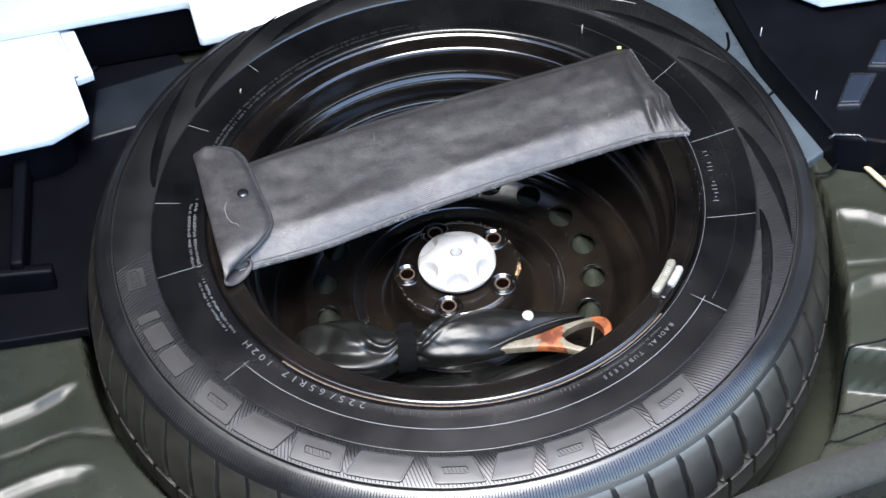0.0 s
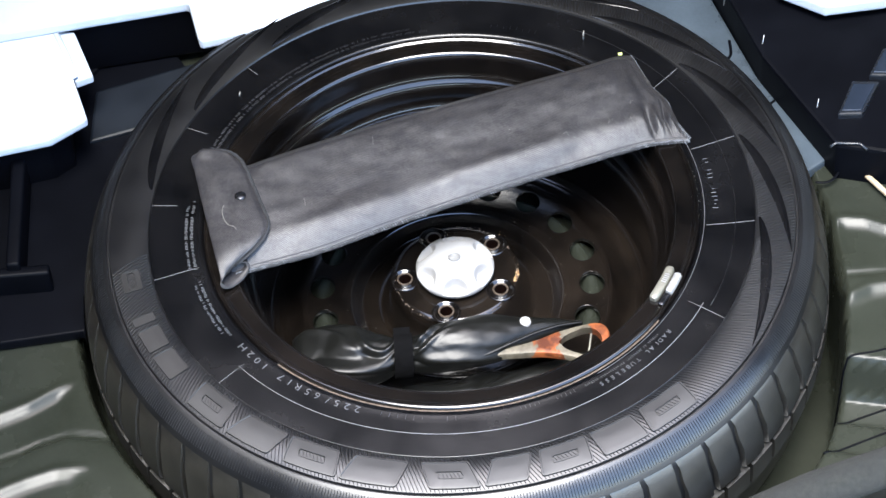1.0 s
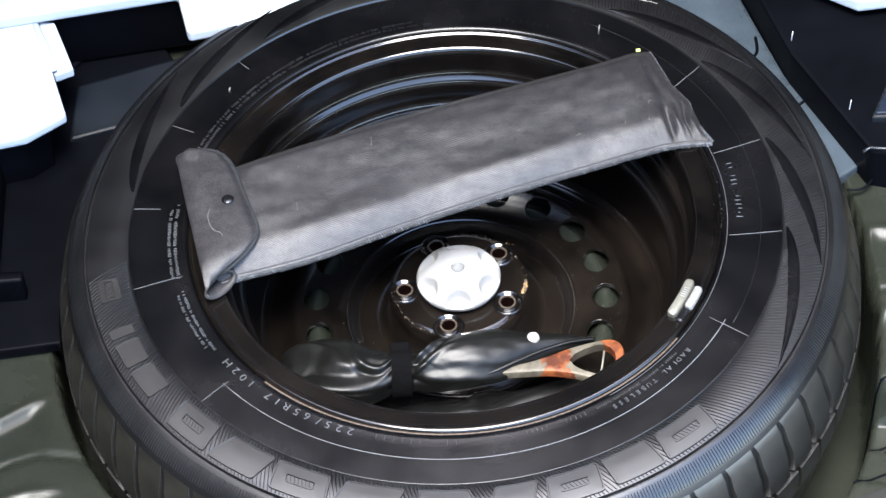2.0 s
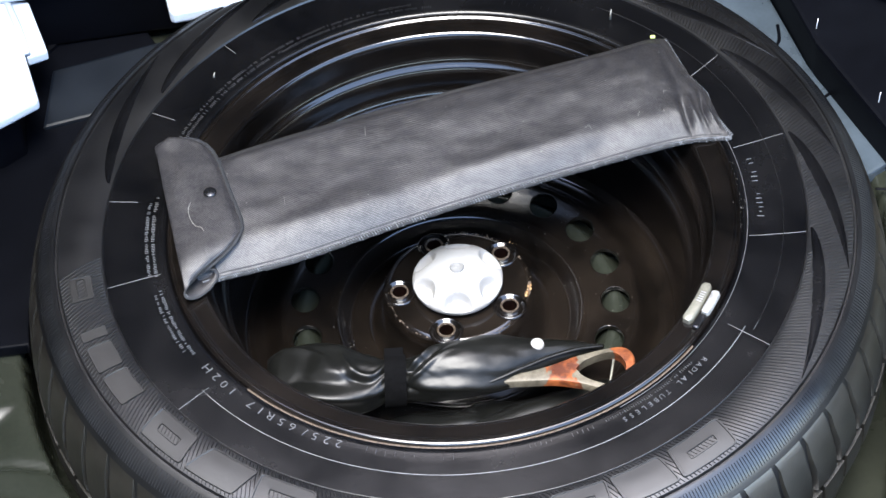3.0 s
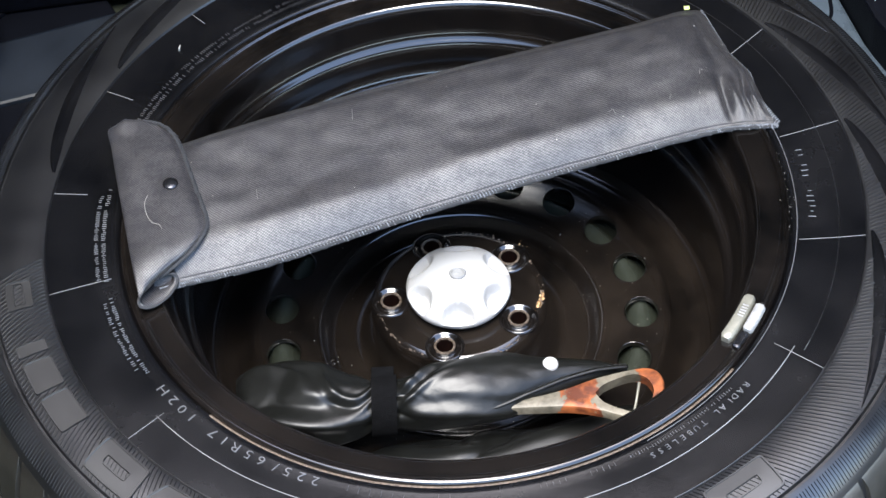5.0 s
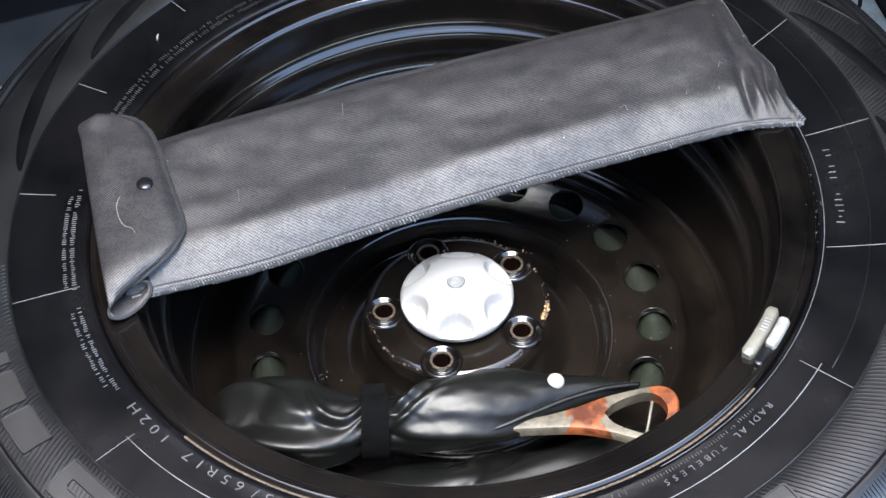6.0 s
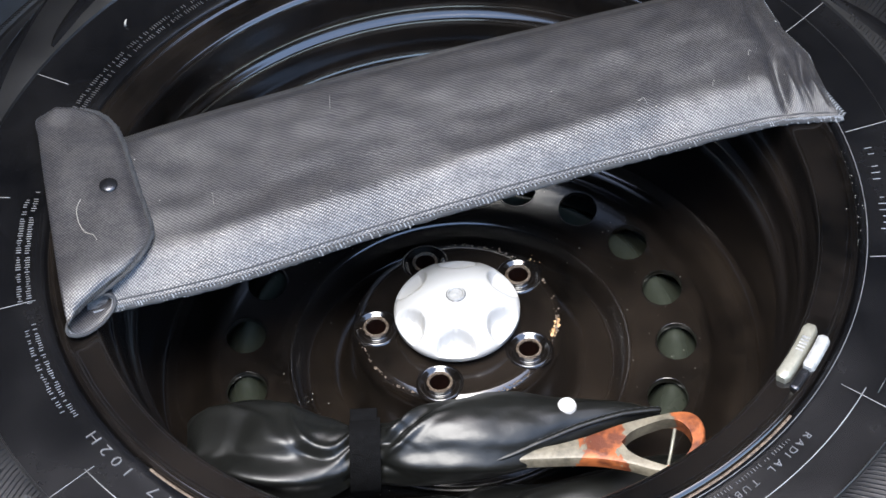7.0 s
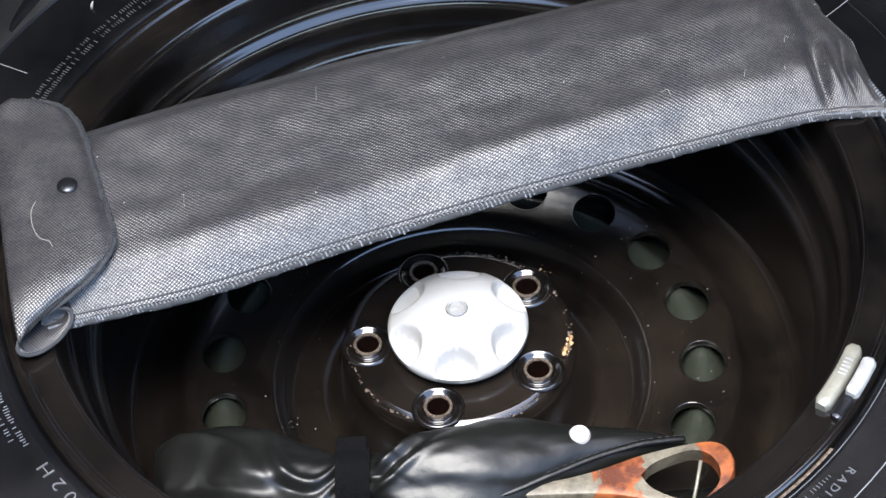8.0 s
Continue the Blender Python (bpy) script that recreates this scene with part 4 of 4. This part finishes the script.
def crease(x):
    """Rounded ridges with sharp valleys between them."""
    return abs(math.sin(x)) ** 0.7 - 0.6


def loft(name, rows, material, n=120, wrinkle=None, flat_bottom=0.55, boxy=None):
    """A soft shape through stations of (centre, half width, height): round above, flatter below."""
    verts, faces = [], []
    steps = 130
    cs = [r[0] for r in rows]
    ws = [(r[1], r[2]) for r in rows]
    for i in range(steps + 1):
        t = i / steps
        c = Vector(lerp_curve(cs, t))
        d = Vector(lerp_curve(cs, min(1, t + 0.02))) - Vector(lerp_curve(cs, max(0, t - 0.02)))
        d.z = 0
        d.normalize()
        side = Vector((-d.y, d.x, 0))
        w, h = lerp_curve(ws, t)
        for k in range(n):
            a = 2 * math.pi * k / n
            ca, sa = math.cos(a), math.sin(a)
            if boxy:
                k_pow = 1.0 - 0.5 * boxy(t)
                ca, sa = math.copysign(abs(ca) ** k_pow, ca), math.copysign(abs(sa) ** k_pow, sa)
            g = 1.0 + (wrinkle(t, a) if wrinkle else 0.0)
            verts.append(c + side * (w * g * ca) + Vector((0, 0, h * g * (sa if sa > 0 else sa * flat_bottom))))
    for i in range(steps):
        for k in range(n):
            m = (k + 1) % n
            faces.append((i * n + k, i * n + m, (i + 1) * n + m, (i + 1) * n + k))
    faces += [tuple(range(n)), tuple(steps * n + k for k in range(n))]
    return mesh_of(name, verts, faces, material)


def wr_left(t, a):
    """Gathers that run into the strap, a long ridge on the near side, and a hooked crease."""
    gather = step(t, 0.62, 0.92)
    g = 0.10 * gather * crease(a * 5 + 1.6 * math.sin(t * 9) + 0.8 * noise.noise((t * 5, a, 0)))
    g += 0.16 * math.exp(-((a - 2.55) / 0.22) ** 2) * step(t, 0.04, 0.2) * (1 - step(t, 0.75, 0.95))
    g -= 0.13 * math.exp(-((a - 2.0) / 0.26) ** 2) * (1 - step(t, 0.55, 0.8))
    hook = 1.30 + 0.60 * math.sin((t - 0.5) * 9)
    for off, amp in ((0.0, 0.12), (0.28, -0.07)):
        g += amp * math.exp(-((a - hook - off) / 0.11) ** 2) * step(t, 0.45, 0.6) * (1 - step(t, 0.88, 0.97))
    g += 0.10 * math.exp(-((a - 1.2 - 1.6 * (t - 0.2)) / 0.10) ** 2) * step(t, 0.08, 0.2) * (1 - step(t, 0.4, 0.6))
    g += 0.025 * noise.noise((t * 16, math.cos(a) * 4, math.sin(a) * 4))
    return g + 0.08 * noise.noise((t * 4 + 5, math.cos(a) * 1.7, math.sin(a) * 1.7))


def wr_right(t, a):
    near = 1 - step(t, 0.08, 0.36)
    g = 0.22 * near * crease(a * 4.0 + 2.0 * math.sin(t * 9) + 1.3 * noise.noise((t * 6, a, 4))) 
    g += 0.18 * near * noise.noise((t * 7 + 9, math.cos(a) * 2.4, math.sin(a) * 2.4))
    g += 0.10 * math.exp(-((a - 2.3 - 1.2 * t) / 0.2) ** 2) * step(t, 0.15, 0.3) * (1 - step(t, 0.5, 0.7))
    g -= 0.05 * math.exp(-((a - 1.9 - 1.2 * t) / 0.2) ** 2) * step(t, 0.15, 0.3) * (1 - step(t, 0.5, 0.7))
    for off, amp in ((0.0, 0.14), (0.30, -0.11), (0.62, 0.10)):
        loop = 1.15 + off + 0.5 * math.sin(t * 11)
        g += amp * math.exp(-((a - loop) / 0.12) ** 2) * step(t, 0.16, 0.22) * (1 - step(t, 0.30, 0.46))
    g += 0.02 * noise.noise((t * 18, math.cos(a) * 4, math.sin(a) * 4))
    return g + 0.06 * noise.noise((t * 5 + 2, math.cos(a) * 1.5, math.sin(a) * 1.5))


part("roll_end", loft("roll_end", [((-0.163, -0.095, -0.006), 0.020, 0.016), ((-0.154, -0.095, -0.001), 0.026, 0.022), ((-0.130, -0.099, 0.004), 0.029, 0.026),
                                   ((-0.102, -0.109, 0.010), 0.031, 0.027), ((-0.078, -0.112, 0.012), 0.025, 0.024), ((-0.062, -0.113, 0.014), 0.0165, 0.020),
                                   ((-0.050, -0.113, 0.014), 0.0165, 0.020)], VINYL, wrinkle=wr_left, boxy=lambda t: 1 - step(t, 0.35, 0.65)), None, bag, "glossy black bulging end")
part("roll_body", loft("roll_body", [((-0.062, -0.113, 0.014), 0.0165, 0.020), ((-0.048, -0.113, 0.014), 0.0165, 0.020), ((-0.030, -0.113, 0.016), 0.021, 0.024),
                                     ((0.0, -0.1085, 0.018), 0.026, 0.026), ((0.030, -0.103, 0.018), 0.0265, 0.022), ((0.062, -0.098, 0.017), 0.017, 0.016),
                                     ((0.095, -0.0925, 0.015), 0.0085, 0.010), ((0.118, -0.089, 0.010), 0.003, 0.004)], VINYL, wrinkle=wr_right), None, bag, "glossy black roll with stitched edge")


def wr_low(t, a):
    return 0.22 * crease(a * 2.0 + t * 9 + 0.8 * math.sin(t * 17)) * step(t, 0.05, 0.3) + 0.20 * noise.noise((t * 5, math.cos(a) * 1.6, math.sin(a) * 1.6 + 3))


part("bag_body", loft("bag_body", [((-0.075, -0.130, -0.031), 0.008, 0.008), ((-0.045, -0.137, -0.029), 0.022, 0.014), ((0.0, -0.142, -0.027), 0.026, 0.018),
                                   ((0.050, -0.140, -0.025), 0.028, 0.019), ((0.095, -0.128, -0.025), 0.028, 0.016), ((0.135, -0.108, -0.029), 0.018, 0.011), ((0.150, -0.100, -0.034), 0.006, 0.005)],
                      VINYL, wrinkle=wr_low), None, bag, "slack black lower part of the bag")
hem = [(-0.012, -0.1335), (0.020, -0.1290), (0.045, -0.1190), (0.070, -0.1075), (0.095, -0.0985), (0.118, -0.0930)]
hz = [0.024, 0.028, 0.029, 0.028, 0.026, 0.021]
pts = [(*lerp_curve(hem, i / 60), float(np.interp(i / 60, np.linspace(0, 1, 6), hz))) for i in range(61)]
part("hem", tube("hem", pts, 0.0019, VINYL, 8, 0.7), None, bag, "folded stitched vinyl edge")
for k in range(26):
    p, q = Vector(pts[8 + 2 * k]), Vector(pts[9 + 2 * k]) if 9 + 2 * k < 61 else None
    if q:
        part("stitch", tube("stitch", [p + Vector((0, 0.0012, 0.0015)), q + Vector((0, 0.0012, 0.0015))], 0.00028, HEM, 5), None, bag)
strap = thing("strap", "black hook-and-loop strap wound round the tool bag", "strap")
strap.location = (0, 0, HUB_Z)
sec = []
for k in range(40):
    a = 2 * math.pi * k / 40
    sec.append((math.cos(a), math.sin(a)))


def band(name, x0, x1, w, h, material):
    verts, faces = [], []
    for lay, g in ((0, 1.0), (1, 0.90)):
        for x in (x0, x0 + 0.001, x1 - 0.001, x1):
            e = 1.0 if (x in (x0 + 0.001, x1 - 0.001)) else 0.985
            for ca, sa in sec:
                verts.append((x + 0.0012 * sa, -0.113 + w * g * e * ca, 0.014 + h * g * e * (sa if sa > 0 else 0.6 * sa)))
    n = 40
    for lay in (0, 1):
        o = lay * 4 * n
        for q in range(3):
            for k in range(n):
                m = (k + 1) % n
                faces.append((o + q * n + k, o + q * n + m, o + (q + 1) * n + m, o + (q + 1) * n + k))
    for q in (0, 3):
        for k in range(n):
            m = (k + 1) % n
            faces.append((q * n + k, q * n + m, 4 * n + q * n + m, 4 * n + q * n + k))
    return mesh_of(name, verts, faces, material, sharp=40)


part("strap_loop", band("strap_loop", -0.0655, -0.0475, 0.0225, 0.0255, VELCRO), None, strap)
part("strap_end", block((0.0160, 0.011, 0.0020), (-0.0562, -0.0985, 0.0352), 0.0006), VELCRO, strap, "frayed loose strap end")
dot = rod_at(0, 0, 0, 0.0058, 0.0016, 32, 0.0050)
o = part("snap_disc", dot, WHITE, bag, "flat round white snap")
o.matrix_local = pose(0.0630, -0.0965, 0.0338, 8, 2, 0)

# ---- jack handle end: grey steel with worn orange paint ----
handle = thing("jack_handle", "grey steel jack handle eye with flaking orange paint", "jack handle")
handle.location = (0, 0, HUB_Z)


INWARD = -1.0


def eye():
    outer = [(0.010, -0.1225), (0.045, -0.1195), (0.071, -0.1135), (0.096, -0.1045), (0.1225, -0.0986), (0.1350, -0.0990), (0.1415, -0.1060), (0.1425, -0.1175),
             (0.1360, -0.1300), (0.1240, -0.1415), (0.1120, -0.1410), (0.0960, -0.1350), (0.0758, -0.1303), (0.048, -0.1292), (0.010, -0.1285)]
    line = [Vector((*lerp_curve(outer + outer[:1], k / 72), 0)) for k in range(72)]
    verts, faces, n = [], [], len(line)
    for z, inset in ((-0.0045, 0.0016), (-0.0030, 0.0002), (0.0030, 0.0002), (0.0042, 0.0010), (0.0047, 0.0024)):
        for k in range(n):
            d = line[(k + 1) % n] - line[k - 1]
            q = line[k] + Vector((d.y, -d.x, 0)).normalized() * -inset * INWARD
            verts.append((q.x, q.y, z))
    for r in range(4):
        for k in range(n):
            m = (k + 1) % n
            faces.append((r * n + k, r * n + m, (r + 1) * n + m, (r + 1) * n + k))
    faces += [tuple(range(n)), tuple(4 * n + k for k in range(n))]
    me = mesh_of("eye", verts, faces, TOOL)
    hole = [(0.0935, -0.1190), (0.1000, -0.1120), (0.1120, -0.1065), (0.1225, -0.1042), (0.1305, -0.1080), (0.1348, -0.1175), (0.1322, -0.1280), (0.1222, -0.1372), (0.1120, -0.1350), (0.0990, -0.1275)]
    hole = [tuple(lerp_curve(hole + hole[:1], k / 40)) for k in range(40)]
    cb = prism(hole, -0.02, 0.02)
    cm = bpy.data.meshes.new("hole")
    cb.to_mesh(cm)
    cb.free()
    out = carve(me, [cm])
    for p in out.polygons:
        p.use_smooth = True
    out.set_sharp_from_angle(angle=radians(35))
    return out


o = part("eye", eye(), None, handle)
o.location = (0, 0, 0.0215)
part("inner_wire", tube("inner_wire", [(0.1255, -0.1075, 0.021), (0.1225, -0.1180, 0.012), (0.1190, -0.1300, 0.008)], 0.0010, LEAD, 8), None, handle, "thin grey wire inside the eye")

# ---- small rubber spews and flecks on the tyre ----
for a, r, ln in ((138.4, 0.2715, 0.0025), (56.0, 0.2662, 0.006)):
    p = Vector(ring_point(r, a))
    part("rubber_spew", tube("rubber_spew", [p, p + Vector((0.0003, 0.0008, ln)), p + Vector((0.0012, 0.002, ln * 1.7))], [0.0009, 0.0008, 0.0004], LINT, 6), None, spare, "pale rubber spew")

# ---- white foam tray parts behind the wheel ----


def foam_slab(name, label, outline, z0, z1):
    ob = part(name, prism(outline, z0, z1, 0.003, 2), FOAM)
    return tagged(ob, label, "packing foam")


foam_slab("packing_foam", "bright white foam panel with a square tab behind the wheel",
          [(-0.5961, 0.2828), (-0.4511, 0.2979), (-0.2579, 0.3214), (-0.2546, 0.3187), (-0.2446, 0.2661), (-0.2408, 0.2633), (-0.0299, 0.3009), (-0.0013, 0.3083), (0.0159, 0.5738), (-0.5694, 0.5723)], 0.098, 0.112)
block_foam = thing("packing_foam", "white moulded foam block with stepped corner", "packing foam")
part("foam_body", prism([(-0.6084, 0.1310), (-0.4477, 0.1460), (-0.3973, 0.1548), (-0.3598, 0.1799), (-0.3751, 0.2367), (-0.3989, 0.3127), (-0.5933, 0.2975)], 0.086, 0.0975, 0.003, 2), FOAM, block_foam)
part("foam_step", prism([(-0.3743, 0.2381), (-0.3561, 0.2452), (-0.3774, 0.3110), (-0.3981, 0.3146)], 0.082, 0.0925, 0.002, 2), FOAM, block_foam)
part("foam_rib", tube("foam_rib", [(-0.3988, 0.3146, 0.0965), (-0.3849, 0.2765, 0.0965), (-0.3740, 0.2395, 0.0965)], 0.0035, FOAM, 8, 0.7), None, block_foam, "raised moulded rib")
foam_slab("packing_foam", "white foam block edge beside the black tray", [(0.3571, 0.2825), (0.4014, 0.2509), (0.4628, 0.2548), (0.5747, 0.2719), (0.5604, 0.4198), (0.3742, 0.4016)], 0.085, 0.10)

# ---- grey-blue sheet and black trays ----
tagged(part("sheet_panel", prism([(-0.3686, 0.2102), (-0.2873, 0.2312), (-0.2231, 0.3039), (-0.2301, 0.3222), (-0.3638, 0.2832)], -0.02, 0.030, 0.003, 2), BLUEPLASTIC), "flat grey-blue plastic sheet behind the wheel", "plastic panel")


tagged(part("wall_lining", prism([(-0.3391, 0.3447), (0.2420, 0.3525), (0.2683, 0.5866), (-0.5802, 0.5844), (-0.6053, 0.3029), (-0.3793, 0.2943)], 0.01, 0.03, 0.004), BLACKPLASTIC), "black plastic lining behind the wheel well", "boot lining", kind="structure")


tagged(part("wall_lining_step", prism([(-0.2484, 0.3305), (0.0080, 0.3448), (0.0068, 0.5679), (-0.5688, 0.5664), (-0.5929, 0.3021), (-0.4495, 0.3071)], 0.028, 0.098, 0.003), BLACKPLASTIC), "black plastic step under the foam", "boot lining", kind="structure")


def tray_left():
    t = thing("storage_tray", "black moulded plastic storage tray beside the wheel well", "storage tray")
    part("tray_floor", prism([(-0.6975, -0.0665), (-0.3693, -0.0400)] + [(0.3695 * math.cos(radians(a)), 0.3695 * math.sin(radians(a))) for a in range(188, 128, -4)] + [(-0.2828, 0.3404), (-0.6579, 0.3394)], 0.014, 0.026, 0.002), BLACKPLASTIC, t)
    part("tray_rib", block((0.30, 0.012, 0.04), (-0.55, 0.02, 0.035), 0.003), BLACKPLASTIC, t)
    part("tray_rib", block((0.012, 0.16, 0.04), (-0.47, -0.02, 0.035), 0.003), BLACKPLASTIC, t)
    part("tray_shelf", prism([(-0.6057, 0.1466), (-0.4489, 0.1576), (-0.4016, 0.1673), (-0.3813, 0.1827), (-0.3928, 0.2842), (-0.5934, 0.2837)], 0.024, 0.086, 0.003), BLACKPLASTIC, t)
    part("tray_wall", block((0.014, 0.20, 0.05), (-0.435, 0.12, 0.04), 0.003), BLACKPLASTIC, t)
    return t


tray_left()


def tray_right():
    t = thing("storage_tray", "black ribbed plastic storage tray beside the wheel well", "storage tray")
    part("tray_base", prism([(0.2785, 0.4130), (0.3319, 0.2113), (0.3884, 0.0810), (0.4338, 0.0663), (0.6924, 0.0471), (0.6351, 0.5698), (0.2708, 0.5688)], 0.02, 0.075, 0.004, 2), BLACKPLASTIC, t)
    for loop in ([(0.3946, 0.1152), (0.4160, 0.1599), (0.4436, 0.1561), (0.4192, 0.1134)], [(0.4341, 0.1657), (0.4538, 0.2021), (0.4830, 0.1993), (0.4607, 0.1619)],
                 [(0.4435, 0.1036), (0.4621, 0.1426), (0.4978, 0.1369), (0.4772, 0.0998)]):
        part("tray_cell", prism(loop, 0.066, 0.082, 0.002, 2), GLOSSPLASTIC, t, "glossy raised cell edge")
        c = sum((Vector(p) for p in loop), Vector((0, 0))) / 4
        part("cell_floor", prism([tuple(c + (Vector(p) - c) * 0.80) for p in loop], 0.0815, 0.0832, 0.0006, 1), CELLPLASTIC, t)
    part("tray_edge", tube("tray_edge", [(0.3818, 0.0780, 0.076), (0.3885, 0.0819, 0.0765), (0.4114, 0.0781, 0.0765), (0.4178, 0.0702, 0.076)], 0.0016, GLOSSPLASTIC, 8), None, t)
    return t


tray_right()
tagged(part("trim_strip", tube("trim_strip", [(0.3959, 0.1161, 0.034), (0.4147, 0.0819, 0.034), (0.4368, 0.0454, 0.034), (0.4762, -0.0229, 0.034)], 0.003, TRIMTAN, 8)), "thin tan board edge along the tray", "trim", kind="structure")
for x, y in ((0.3321, 0.2257), (0.3745, 0.1301), (0.3040, 0.3047)):
    c = thing("panel_clip", "small bright metal clip on the tray edge", "clip", "panel clips")
    part("pin", tube("pin", [(x, y, 0.06), (x + 0.004, y + 0.006, 0.085)], 0.0005, CHROME, 6), None, c)

sheet = [(0.3695 * math.cos(radians(a)), 0.3695 * math.sin(radians(a))) for a in range(13, 69, 5)] + [(0.1839, 0.4133), (0.2767, 0.4136), (0.3290, 0.2214), (0.3872, 0.1015)]
tagged(part("sheet_panel", prism(sheet, 0.020, 0.0345, 0.003, 2), BLUEPAINT), "grey-blue painted metal strip round the wheel well", "metal panel")
for pts in ([(0.3070, 0.2775), (0.3053, 0.2551), (0.2914, 0.2476), (0.2739, 0.2550)], [(0.3461, 0.1892), (0.3305, 0.1758)], [(0.3954, 0.1103), (0.3941, 0.0838), (0.3823, 0.0690), (0.3676, 0.0690)]):
    g = thing("sealing_bead", "dark sealant bead on the metal strip", "sealant", "sealant beads")
    part("bead", tube("bead", [(*lerp_curve(pts, k / 16), 0.0345) for k in range(17)], 0.0016, BLACKPLASTIC, 6, 0.6), None, g)

for pts in ([(0.4680, -0.1247), (0.4030, -0.1430), (0.3639, -0.1507), (0.3515, -0.1805)], [(0.4700, -0.1539), (0.3973, -0.1756), (0.3540, -0.1895)], [(0.4522, -0.1877), (0.3934, -0.2075), (0.3338, -0.2285)]):
    g = thing("sealing_bead", "dark sealant bead along the stepped boot floor", "sealant", "sealant beads")
    run = [tuple(lerp_curve(pts, k / 24)) for k in range(25)]
    part("bead", tube("bead", [(x, y, floor_height(x, y) + 0.0002) for x, y in run], 0.0012, BLACKPLASTIC, 6, 0.6), None, g)

# ---- small bright fleck on the pouch corner ----
fleck = thing("paper_fleck", "tiny yellow-green paper fleck on the pouch corner", "fleck")
part("fleck", block((0.0042, 0.0034, 0.0014), (0.1831, 0.1840, POUCH_Z + 0.0085), 0.0004), FLECK, fleck)

# ---- carpeted sill roll ----
sill = thing("sill_carpet", "grey felt carpet edge along the boot sill", "carpet")
part("carpet_roll", tube("carpet_roll", [(0.0544, -0.4555, 0.030), (0.1587, -0.4043, 0.035), (0.2310, -0.3426, 0.038), (0.3118, -0.3115, 0.040), (0.4135, -0.2815, 0.040), (0.6357, -0.2320, 0.040)], 0.020, CARPET, 20, 0.8), None, sill)
